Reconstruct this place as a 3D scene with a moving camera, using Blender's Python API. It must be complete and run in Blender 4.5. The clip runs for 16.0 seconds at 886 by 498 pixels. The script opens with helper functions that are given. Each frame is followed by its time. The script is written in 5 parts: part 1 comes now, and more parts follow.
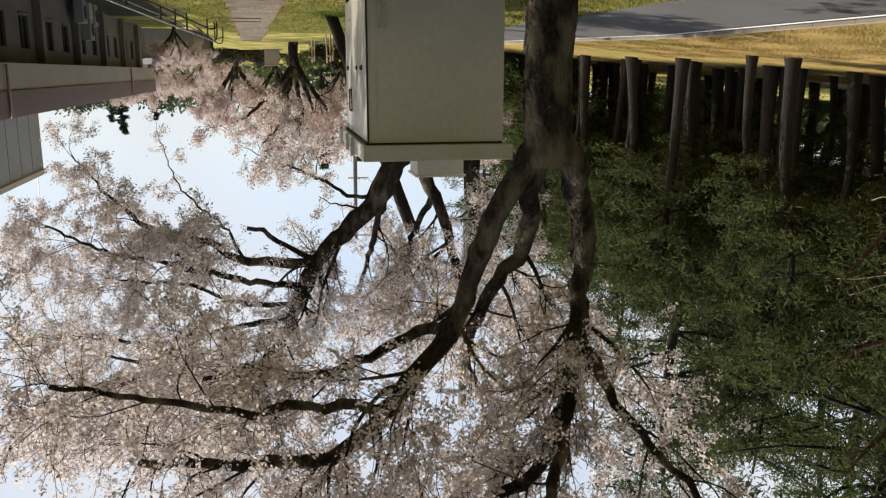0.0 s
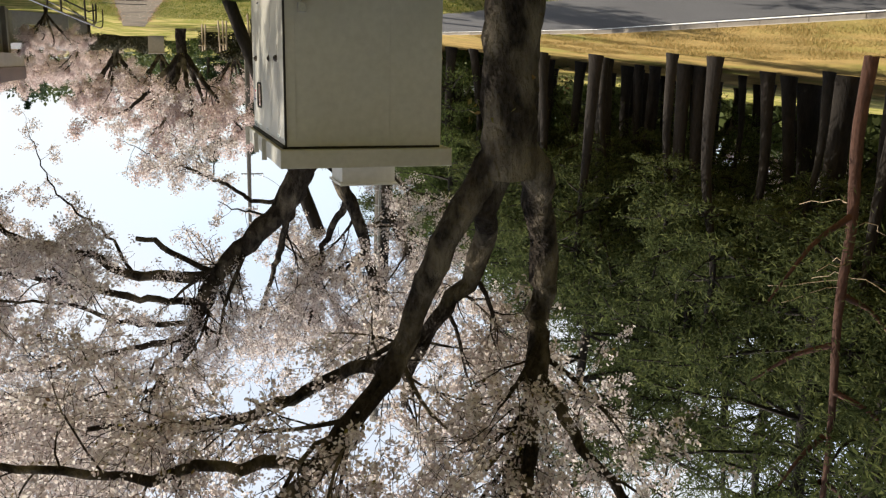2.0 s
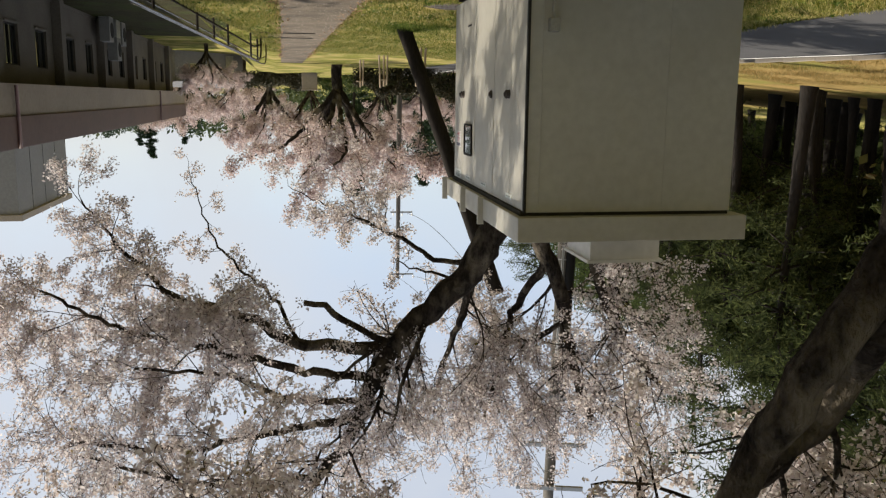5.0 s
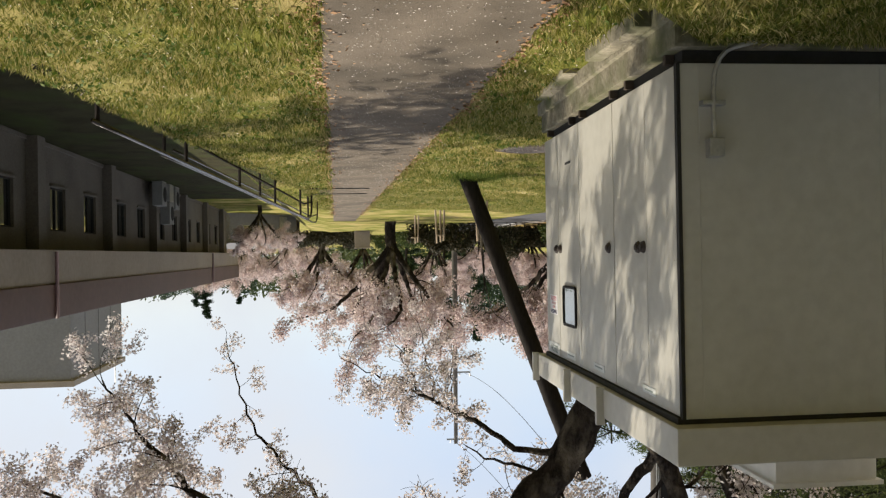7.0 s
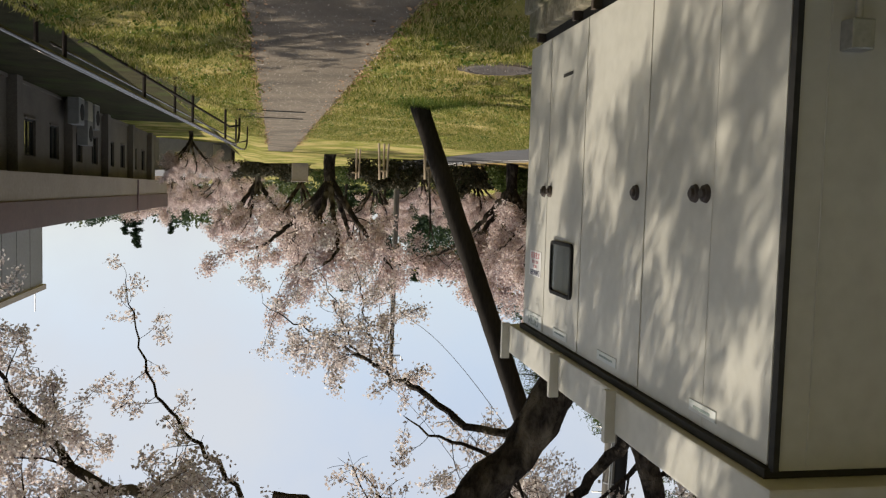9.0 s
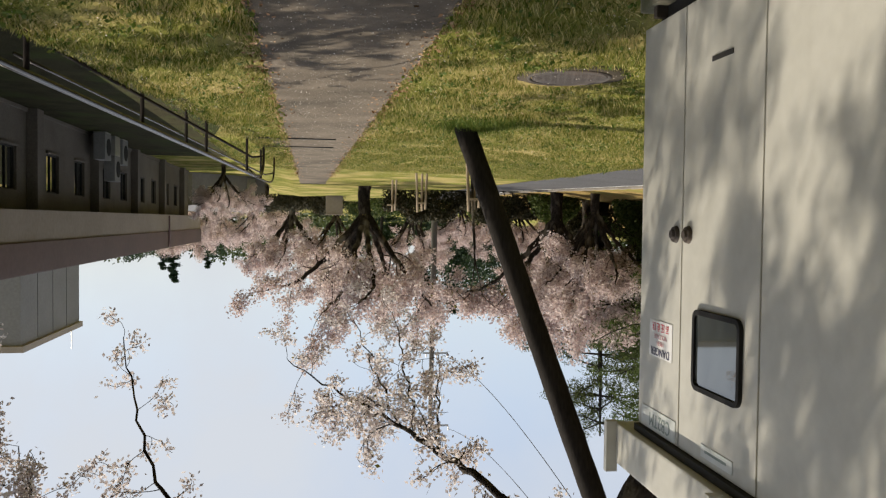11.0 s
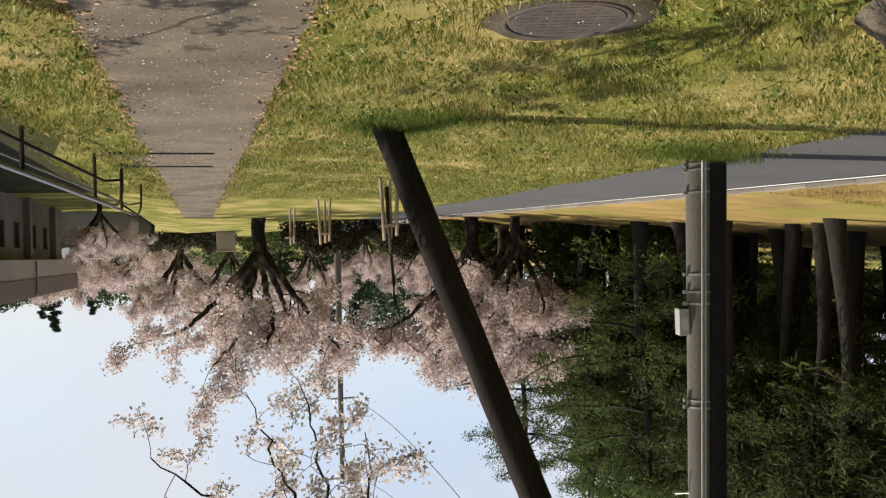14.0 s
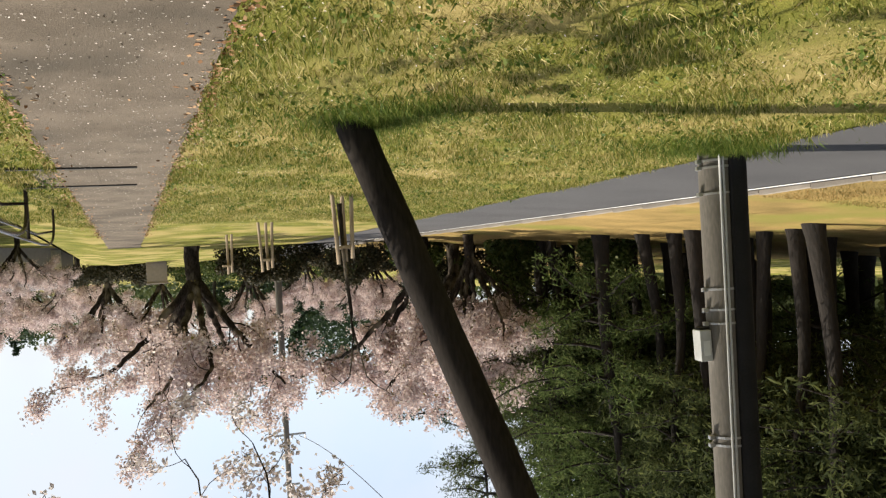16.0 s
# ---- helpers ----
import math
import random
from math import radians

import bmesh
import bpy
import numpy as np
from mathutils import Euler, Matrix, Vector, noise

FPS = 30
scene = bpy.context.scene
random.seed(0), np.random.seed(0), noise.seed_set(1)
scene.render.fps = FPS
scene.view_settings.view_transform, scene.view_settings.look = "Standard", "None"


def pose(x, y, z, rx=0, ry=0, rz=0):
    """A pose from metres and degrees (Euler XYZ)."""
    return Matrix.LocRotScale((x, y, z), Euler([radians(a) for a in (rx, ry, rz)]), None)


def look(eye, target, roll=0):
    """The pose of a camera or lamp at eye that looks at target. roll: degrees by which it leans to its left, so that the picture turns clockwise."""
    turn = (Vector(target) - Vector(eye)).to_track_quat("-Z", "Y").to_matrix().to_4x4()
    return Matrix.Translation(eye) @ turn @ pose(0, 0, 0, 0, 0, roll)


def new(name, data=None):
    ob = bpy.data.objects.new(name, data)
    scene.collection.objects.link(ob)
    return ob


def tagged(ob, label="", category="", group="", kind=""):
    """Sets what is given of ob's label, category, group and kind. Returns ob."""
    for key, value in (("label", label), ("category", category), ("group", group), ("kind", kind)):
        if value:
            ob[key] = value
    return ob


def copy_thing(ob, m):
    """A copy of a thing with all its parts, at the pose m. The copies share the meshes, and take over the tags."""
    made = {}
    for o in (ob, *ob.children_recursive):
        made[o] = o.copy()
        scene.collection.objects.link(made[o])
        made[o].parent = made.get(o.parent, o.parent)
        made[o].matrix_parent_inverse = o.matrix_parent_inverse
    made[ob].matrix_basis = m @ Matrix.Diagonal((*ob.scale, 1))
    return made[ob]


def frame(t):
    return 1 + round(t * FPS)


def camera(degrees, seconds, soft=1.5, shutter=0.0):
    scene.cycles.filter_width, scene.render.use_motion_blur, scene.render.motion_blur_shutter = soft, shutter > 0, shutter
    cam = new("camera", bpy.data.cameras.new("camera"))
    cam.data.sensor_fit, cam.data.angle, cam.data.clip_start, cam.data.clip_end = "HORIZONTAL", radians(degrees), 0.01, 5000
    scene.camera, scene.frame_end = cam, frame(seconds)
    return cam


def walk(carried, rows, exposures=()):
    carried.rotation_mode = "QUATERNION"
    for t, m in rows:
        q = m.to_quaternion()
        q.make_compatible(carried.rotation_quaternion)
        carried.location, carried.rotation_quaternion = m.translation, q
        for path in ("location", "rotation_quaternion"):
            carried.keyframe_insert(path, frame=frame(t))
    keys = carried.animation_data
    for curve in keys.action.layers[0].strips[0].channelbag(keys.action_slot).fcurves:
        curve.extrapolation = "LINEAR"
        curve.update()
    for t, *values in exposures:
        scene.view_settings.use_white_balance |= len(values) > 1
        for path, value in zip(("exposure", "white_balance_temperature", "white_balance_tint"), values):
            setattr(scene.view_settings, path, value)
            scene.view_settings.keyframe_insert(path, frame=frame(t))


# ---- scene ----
cam = camera(56.0, 16.0, soft=1.25)
# seconds, place, yaw, pitch, roll (the camera was carried upside down)
PATH = [
    (0.0, 0.374, 2.736, 1.505, -2.99, 11.99, 180.02),
    (0.5, 0.516, 3.115, 1.517, -3.47, 11.25, 178.33),
    (1.0, 0.644, 3.470, 1.522, -1.51, 13.55, 178.63),
    (1.5, 0.767, 3.851, 1.510, 2.38, 14.17, 180.27),
    (2.0, 0.921, 4.240, 1.495, 4.58, 12.41, 181.09),
    (2.5, 1.089, 4.633, 1.518, 6.42, 12.62, 183.22),
    (3.0, 1.270, 5.025, 1.495, 4.23, 12.46, 185.60),
    (3.5, 1.518, 5.445, 1.503, 0.09, 11.63, 184.82),
    (6.0, 2.424, 8.127, 1.477, -6.16, 7.63, 179.16),
    (6.5, 2.570, 8.707, 1.474, -6.60, -0.90, 177.87),
    (7.0, 2.686, 9.139, 1.460, -8.08, -0.26, 178.98),
    (7.5, 2.705, 9.646, 1.480, -8.31, 1.88, 181.52),
    (8.0, 2.795, 10.102, 1.482, -4.67, 4.40, 182.49),
    (10.5, 3.316, 12.530, 1.415, -4.50, 2.43, 180.61),
    (11.0, 3.384, 12.965, 1.397, -6.40, 1.89, 180.68),
    (11.5, 3.456, 13.508, 1.399, -5.71, 0.78, 179.79),
    (12.0, 3.524, 14.002, 1.412, -5.39, 0.10, 178.53),
    (12.5, 3.607, 14.465, 1.416, -2.55, 0.61, 177.67),
    (13.0, 3.698, 14.941, 1.413, -1.07, 0.87, 177.75),
    (13.5, 3.845, 15.456, 1.413, 0.48, 0.76, 177.61),
    (14.0, 3.942, 15.974, 1.392, 0.49, -0.12, 178.19),
    (14.5, 4.073, 16.455, 1.396, 1.78, -0.28, 177.53),
    (15.0, 4.194, 16.892, 1.381, 1.50, -0.35, 177.65),
    (15.5, 4.276, 17.219, 1.381, 2.95, 0.15, 177.32),
    (16.0, 4.333, 17.633, 1.375, 4.90, -1.42, 175.98),
]
walk(cam, [(t, pose(x, y, z, 90 + pitch, 0, yaw) @ pose(0, 0, 0, 0, 0, roll)) for t, x, y, z, yaw, pitch, roll in PATH],
     [(t, stops, 6450, 10) for t, stops in ((0.0, 0.30), (1.5, 0.44), (2.5, 0.62), (3.5, 0.54), (5.0, 0.12), (6.0, 0.0), (7.0, 0.27), (8.0, 0.15), (10.5, 0.10), (13.0, 0.13),
                                              (14.0, 0.22), (15.0, 0.42), (16.0, 0.46))])

# ---- sky and sun ----
SUN_AZIMUTH, SUN_ELEVATION = radians(71.0), radians(55.0)   # from +y towards +x
world = bpy.data.worlds.new("sky")
scene.world = world
world.use_nodes = True
wn = world.node_tree.nodes
sky = wn.new("ShaderNodeTexSky")
sky.sky_type, sky.sun_disc = "NISHITA", False
sky.sun_elevation, sky.sun_rotation = SUN_ELEVATION, SUN_AZIMUTH
sky.air_density, sky.dust_density, sky.ozone_density = 1.0, 1.2, 1.0
wn["Background"].inputs["Strength"].default_value = 0.15
sky_at, haze, haze_ramp, haze_mix = wn.new("ShaderNodeTexCoord"), wn.new("ShaderNodeTexNoise"), wn.new("ShaderNodeMapRange"), wn.new("ShaderNodeMixRGB")
haze.inputs["Scale"].default_value, haze.inputs["Detail"].default_value, haze.inputs["Roughness"].default_value = 2.2, 6, 0.55
haze_ramp.inputs["From Min"].default_value, haze_ramp.inputs["From Max"].default_value = 0.36, 0.60
haze_ramp.inputs["To Min"].default_value, haze_ramp.inputs["To Max"].default_value = 0.55, 0.97
haze_mix.inputs[2].default_value = (4.25, 4.45, 4.75, 1)      # thin high cloud
wl = world.node_tree.links
wl.new(sky_at.outputs["Generated"], haze.inputs["Vector"])
wl.new(haze.outputs["Fac"], haze_ramp.inputs["Value"])
wl.new(haze_ramp.outputs[0], haze_mix.inputs[0])
wl.new(sky.outputs[0], haze_mix.inputs[1])
wl.new(haze_mix.outputs[0], wn["Background"].inputs["Color"])
sun_data = bpy.data.lights.new("sun", "SUN")
sun_data.energy, sun_data.angle, sun_data.color = 5.0, radians(0.5), (1.0, 0.90, 0.74)
sun = new("sun", sun_data)
SUN_WAY = Vector((math.sin(SUN_AZIMUTH) * math.cos(SUN_ELEVATION), math.cos(SUN_AZIMUTH) * math.cos(SUN_ELEVATION), math.sin(SUN_ELEVATION)))
sun.matrix_world = look(SUN_WAY * 60, (0, 0, 0))


# ---- materials ----
def shader(name, roughness=0.8, metallic=0.0):
    m = bpy.data.materials.new(name)
    m.use_nodes = True
    b = m.node_tree.nodes["Principled BSDF"]
    b.inputs["Roughness"].default_value, b.inputs["Metallic"].default_value = roughness, metallic
    return m, m.node_tree.nodes, m.node_tree.links, b


def mottled(name, dark, light, fine=40.0, coarse=2.0, roughness=0.8, bump=0.3, metallic=0.0, piece=0.0, island=0.0, stretch=(1, 1, 1),
            third=None, third_at=0.6, depth=0.01, specular=0.5):
    """A surface with grain and larger stains; piece / island: how much each object / loose piece varies in brightness."""
    m, n, l, b = shader(name, roughness, metallic)
    b.inputs["Specular IOR Level"].default_value = specular
    geo = n.new("ShaderNodeTexCoord")
    mp = n.new("ShaderNodeMapping")
    mp.inputs["Scale"].default_value = stretch
    pos = n.new("ShaderNodeNewGeometry")
    l.new(pos.outputs["Position"], mp.inputs["Vector"])
    a, c = n.new("ShaderNodeTexNoise"), n.new("ShaderNodeTexNoise")
    a.inputs["Scale"].default_value, a.inputs["Detail"].default_value = fine, 5
    c.inputs["Scale"].default_value, c.inputs["Detail"].default_value = coarse, 4
    l.new(mp.outputs[0], a.inputs["Vector"])
    l.new(mp.outputs[0], c.inputs["Vector"])
    add = n.new("ShaderNodeMix")
    add.data_type = "FLOAT"
    add.inputs["Factor"].default_value = 0.5
    l.new(a.outputs["Fac"], add.inputs[2])
    l.new(c.outputs["Fac"], add.inputs[3])
    ramp = n.new("ShaderNodeValToRGB")
    ramp.color_ramp.elements[0].position, ramp.color_ramp.elements[1].position = 0.36, 0.64
    ramp.color_ramp.elements[0].color, ramp.color_ramp.elements[1].color = (*dark, 1), (*light, 1)
    l.new(add.outputs[0], ramp.inputs[0])
    colour = ramp.outputs[0]
    if third:
        d = n.new("ShaderNodeTexNoise")
        d.inputs["Scale"].default_value, d.inputs["Detail"].default_value = coarse * 0.45, 6
        l.new(mp.outputs[0], d.inputs["Vector"])
        r2 = n.new("ShaderNodeValToRGB")
        r2.color_ramp.elements[0].position, r2.color_ramp.elements[1].position = third_at - 0.1, third_at + 0.08
        l.new(d.outputs["Fac"], r2.inputs[0])
        mx = n.new("ShaderNodeMixRGB")
        mx.inputs[2].default_value = (*third, 1)
        l.new(r2.outputs[0], mx.inputs[0])
        l.new(colour, mx.inputs[1])
        colour = mx.outputs[0]
    if piece or island:
        source = n.new("ShaderNodeObjectInfo").outputs["Random"] if piece else pos.outputs["Random Per Island"]
        rng = n.new("ShaderNodeMapRange")
        k = piece or island
        rng.inputs["To Min"].default_value, rng.inputs["To Max"].default_value = 1 - k, 1 + k
        l.new(source, rng.inputs["Value"])
        hs = n.new("ShaderNodeHueSaturation")
        l.new(rng.outputs[0], hs.inputs["Value"])
        l.new(colour, hs.inputs["Color"])
        colour = hs.outputs[0]
    l.new(colour, b.inputs["Base Color"])
    if bump:
        bp = n.new("ShaderNodeBump")
        bp.inputs["Strength"].default_value, bp.inputs["Distance"].default_value = bump, depth
        l.new(a.outputs["Fac"], bp.inputs["Height"])
        l.new(bp.outputs[0], b.inputs["Normal"])
    return m


def leafy(name, a, b_, c, through_light=0.35, roughness=0.6):
    """Thin petals or leaves: three colours mixed from piece to piece, with light passing through."""
    m, n, l, b = shader(name, roughness)
    b.inputs["Specular IOR Level"].default_value = 0.2
    pos = n.new("ShaderNodeNewGeometry")
    ramp = n.new("ShaderNodeValToRGB")
    e = ramp.color_ramp.elements
    e[0].color, e[1].color = (*a, 1), (*c, 1)
    mid = e.new(0.5)
    mid.color = (*b_, 1)
    l.new(pos.outputs["Random Per Island"], ramp.inputs[0])
    tr = n.new("ShaderNodeBsdfTranslucent")
    mix = n.new("ShaderNodeMixShader")
    mix.inputs[0].default_value = through_light
    l.new(ramp.outputs[0], b.inputs["Base Color"])
    l.new(ramp.outputs[0], tr.inputs["Color"])
    l.new(b.outputs[0], mix.inputs[1])
    l.new(tr.outputs[0], mix.inputs[2])
    l.new(mix.outputs[0], n["Material Output"].inputs["Surface"])
    return m


GRASS = mottled("lawn", (0.070, 0.092, 0.015), (0.27, 0.26, 0.058), 85, 1.5, 0.95, 1.0, third=(0.37, 0.30, 0.12), third_at=0.545, depth=0.03, specular=0.1)
BLADE = leafy("grass_blades", (0.05, 0.09, 0.010), (0.24, 0.25, 0.045), (0.64, 0.54, 0.26), 0.3)
DRY_BLADE = leafy("dry_grass_blades", (0.12, 0.13, 0.03), (0.33, 0.235, 0.085), (0.55, 0.39, 0.17), 0.25)
TUFT = leafy("lush_grass_blades", (0.05, 0.09, 0.014), (0.11, 0.17, 0.028), (0.26, 0.28, 0.07), 0.35)
WEED = leafy("clover_leaves", (0.06, 0.11, 0.02), (0.11, 0.17, 0.03), (0.20, 0.24, 0.06), 0.3)
DRY = mottled("dry_verge", (0.16, 0.12, 0.045), (0.37, 0.255, 0.10), 50, 0.9, 0.95, 0.6, third=(0.20, 0.19, 0.05), third_at=0.6, depth=0.03, specular=0.1)
# near-black bank colour stands in for the shade beside the hall
SHADED_BANK = mottled("shade_dark_bank", (0.018, 0.017, 0.008), (0.050, 0.046, 0.022), 60, 1.5, 0.95, 0.8, third=(0.04, 0.05, 0.015), depth=0.03, specular=0.1)
TRACK = mottled("worn_path", (0.085, 0.070, 0.053), (0.18, 0.15, 0.118), 130, 1.8, 0.95, 0.7, third=(0.075, 0.064, 0.05), depth=0.012, specular=0.2)
DIRT = mottled("bare_dirt", (0.045, 0.038, 0.028), (0.10, 0.085, 0.064), 60, 4, 0.95, 0.6, depth=0.015, specular=0.1)
ASPHALT = mottled("asphalt", (0.042, 0.042, 0.046), (0.072, 0.072, 0.077), 160, 0.7, 0.9, 0.3)
WHITE_LINE = mottled("road_paint", (0.6, 0.6, 0.58), (0.8, 0.8, 0.78), 60, 5, 0.7, 0.1)
CONCRETE = mottled("concrete", (0.30, 0.28, 0.24), (0.46, 0.43, 0.37), 50, 3, 0.9, 0.3, third=(0.24, 0.22, 0.18))
KERB = mottled("kerb_concrete", (0.21, 0.185, 0.155), (0.29, 0.26, 0.22), 45, 2, 0.9, 0.3, piece=0.15)
POLE = mottled("pole_concrete", (0.12, 0.11, 0.095), (0.19, 0.172, 0.148), 45, 1.5, 0.9, 0.25, stretch=(1, 1, 0.25))
DARK_POLE = mottled("tarred_pole", (0.016, 0.0135, 0.012), (0.036, 0.031, 0.027), 35, 3, 0.9, 0.35, stretch=(1, 1, 0.2), specular=0.12)
BOX = mottled("cream_painted_steel", (0.49, 0.475, 0.42), (0.58, 0.565, 0.505), 12, 0.9, 0.42, 0.03, third=(0.45, 0.435, 0.375), third_at=0.62)
BOX_ROOF = mottled("weathered_cream_steel", (0.48, 0.465, 0.41), (0.56, 0.545, 0.49), 14, 1.2, 0.5, 0.05)
MOSSY = mottled("mossy_stone", (0.13, 0.115, 0.075), (0.30, 0.27, 0.20), 30, 5, 0.95, 0.6, third=(0.09, 0.095, 0.04), third_at=0.56)
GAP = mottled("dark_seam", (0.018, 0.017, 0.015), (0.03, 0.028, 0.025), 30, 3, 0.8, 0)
STEEL = mottled("galvanised_steel", (0.36, 0.36, 0.35), (0.5, 0.5, 0.49), 40, 4, 0.42, 0.1, 0.75)
BLACK = mottled("black_rubber", (0.010, 0.010, 0.010), (0.018, 0.017, 0.017), 60, 4, 0.7, 0.05, specular=0.2)
SIGN = mottled("white_sign_plate", (0.70, 0.69, 0.68), (0.78, 0.77, 0.76), 20, 3, 0.4, 0)
LABEL = mottled("pale_label", (0.58, 0.60, 0.58), (0.66, 0.68, 0.66), 30, 3, 0.45, 0)
INK = mottled("navy_ink", (0.03, 0.03, 0.09), (0.05, 0.05, 0.12), 50, 4, 0.6, 0)
FADED = mottled("faded_red_ink", (0.55, 0.28, 0.30), (0.66, 0.40, 0.42), 50, 4, 0.6, 0)
RED = mottled("red_ink", (0.50, 0.03, 0.05), (0.62, 0.07, 0.10), 50, 4, 0.6, 0)
GREEN_INK = mottled("grey_green_ink", (0.20, 0.25, 0.23), (0.28, 0.33, 0.31), 50, 4, 0.6, 0)
BARK = mottled("cherry_bark", (0.010, 0.008, 0.007), (0.055, 0.044, 0.035), 26, 6.0, 0.95, 1.0, stretch=(1, 1, 0.5), third=(0.20, 0.17, 0.13), third_at=0.58, depth=0.10, specular=0.15)
PINE_BARK = mottled("pine_bark", (0.009, 0.007, 0.006), (0.028, 0.022, 0.018), 18, 2.5, 0.95, 0.9, stretch=(1, 1, 0.3), depth=0.03)
BLOSSOM = leafy("pale_blossom", (0.50, 0.425, 0.405), (0.72, 0.655, 0.64), (0.86, 0.82, 0.81), 0.5)
PINK = leafy("pink_blossom", (0.42, 0.33, 0.31), (0.66, 0.545, 0.52), (0.86, 0.77, 0.745), 0.45)
SPROUT = leafy("bronze_young_leaves", (0.12, 0.10, 0.02), (0.22, 0.20, 0.05), (0.20, 0.12, 0.06), 0.45)
FRESH = leafy("fresh_evergreen_sprays", (0.038, 0.06, 0.018), (0.082, 0.118, 0.036), (0.15, 0.185, 0.066), 0.5, 0.9)
RED_BARK = mottled("red_pine_bark", (0.04, 0.018, 0.012), (0.10, 0.045, 0.03), 22, 3.0, 0.95, 0.8, stretch=(1, 1, 0.3), depth=0.03)
NEEDLE = leafy("evergreen_foliage", (0.030, 0.041, 0.018), (0.066, 0.086, 0.031), (0.13, 0.148, 0.055), 0.5, 0.9)
CONIFER = leafy("conifer_foliage", (0.012, 0.026, 0.014), (0.025, 0.048, 0.022), (0.045, 0.075, 0.03), 0.2)
HEDGE = leafy("hedge_leaves", (0.03, 0.05, 0.012), (0.06, 0.09, 0.02), (0.11, 0.13, 0.04), 0.3)
DARK_HEDGE = leafy("dark_hedge_leaves", (0.022, 0.024, 0.012), (0.045, 0.045, 0.022), (0.10, 0.08, 0.045), 0.15)
FAR_WOOD = leafy("far_woods", (0.04, 0.06, 0.025), (0.07, 0.10, 0.035), (0.11, 0.13, 0.06), 0.2)
LITTER = leafy("dry_leaves", (0.16, 0.08, 0.035), (0.34, 0.19, 0.095), (0.46, 0.31, 0.18), 0.1)
PETAL = leafy("fallen_petals", (0.62, 0.54, 0.50), (0.74, 0.66, 0.62), (0.80, 0.75, 0.72), 0.2)
PLASTER = mottled("grey_plaster_wall", (0.105, 0.092, 0.076), (0.165, 0.146, 0.122), 18, 0.8, 0.9, 0.2)
BEIGE = mottled("beige_fascia", (0.27, 0.225, 0.185), (0.34, 0.285, 0.24), 8, 0.5, 0.7, 0.05)
BROWN = mottled("brown_metal_roof_edge", (0.09, 0.048, 0.043), (0.13, 0.072, 0.065), 6, 0.4, 0.55, 0.05)
GREY_WALL = mottled("grey_cladding", (0.17, 0.165, 0.17), (0.22, 0.215, 0.22), 5, 0.2, 0.8, 0.05)
RAIL_PAINT = mottled("dark_brown_rail_paint", (0.020, 0.016, 0.013), (0.036, 0.029, 0.024), 30, 4, 0.24, 0.05)
POST_PAINT = mottled("dull_brown_post_paint", (0.014, 0.011, 0.009), (0.024, 0.019, 0.016), 30, 4, 0.85, 0.05, specular=0.1)
STAKE = mottled("bleached_stake_wood", (0.26, 0.20, 0.13), (0.42, 0.33, 0.23), 25, 3, 0.9, 0.4, stretch=(1, 1, 0.15))
IRON = mottled("cast_iron", (0.028, 0.022, 0.019), (0.060, 0.047, 0.039), 60, 5, 0.7, 0.4, third=(0.085, 0.06, 0.043))
CABLE = mottled("cable_sheath", (0.05, 0.05, 0.05), (0.09, 0.09, 0.09), 40, 3, 0.6, 0)
AC_PAINT = mottled("off_white_appliance", (0.42, 0.43, 0.42), (0.52, 0.53, 0.52), 20, 2, 0.5, 0.03)
CASING = mottled("dull_grey_casing", (0.17, 0.17, 0.165), (0.23, 0.23, 0.225), 20, 2, 0.6, 0.05)
SLATE = mottled("grey_roof_sheet", (0.10, 0.10, 0.105), (0.16, 0.16, 0.165), 20, 2, 0.7, 0.1)
GRIT = leafy("pale_grit", (0.25, 0.23, 0.20), (0.38, 0.35, 0.31), (0.52, 0.48, 0.43), 0.0)


def glass_material(name, tint, roughness=0.03):
    m, n, l, b = shader(name, roughness)
    b.inputs["Base Color"].default_value = (*tint, 1)
    b.inputs["Specular IOR Level"].default_value = 1.0
    b.inputs["Coat Weight"].default_value, b.inputs["Coat Roughness"].default_value = 1.0, 0.02
    return m


PANE = glass_material("dull_inspection_glass", (0.05, 0.058, 0.058), 0.05)
GLASS = glass_material("dark_window_glass", (0.030, 0.034, 0.036))


# ---- mesh helpers ----
def mesh(name, verts, faces, material, smooth=False):
    me = bpy.data.meshes.new(name)
    me.from_pydata([tuple(map(float, v)) for v in verts] if not isinstance(verts, np.ndarray) else verts.tolist(), [],
                   faces if not isinstance(faces, np.ndarray) else faces.tolist())
    me.materials.append(material)
    if smooth:
        me.polygons.foreach_set("use_smooth", [True] * len(me.polygons))
    me.update()
    return me


def part(name, me, parent, label="", m=None):
    ob = new(name, me)
    ob.parent = parent
    if m is not None:
        ob.matrix_basis = m
    return tagged(ob, label=label)


def thing(name, label, category, m=None, group="", kind=""):
    ob = new(name)
    ob.empty_display_size = 0.1
    if m is not None:
        ob.matrix_world = m
    return tagged(ob, label, category, group, kind)


def block(name, x0, x1, y0, y1, z0, z1, material, bevel=0.006):
    """A block with rounded edges."""
    bm = bmesh.new()
    bmesh.ops.create_cube(bm, size=1)
    for v in bm.verts:
        v.co = Vector((x0 if v.co.x < 0 else x1, y0 if v.co.y < 0 else y1, z0 if v.co.z < 0 else z1))
    if bevel:
        bmesh.ops.bevel(bm, geom=bm.edges[:], offset=bevel, segments=2, affect="EDGES", profile=0.7)
    me = bpy.data.meshes.new(name)
    bm.to_mesh(me)
    bm.free()
    me.materials.append(material)
    return me


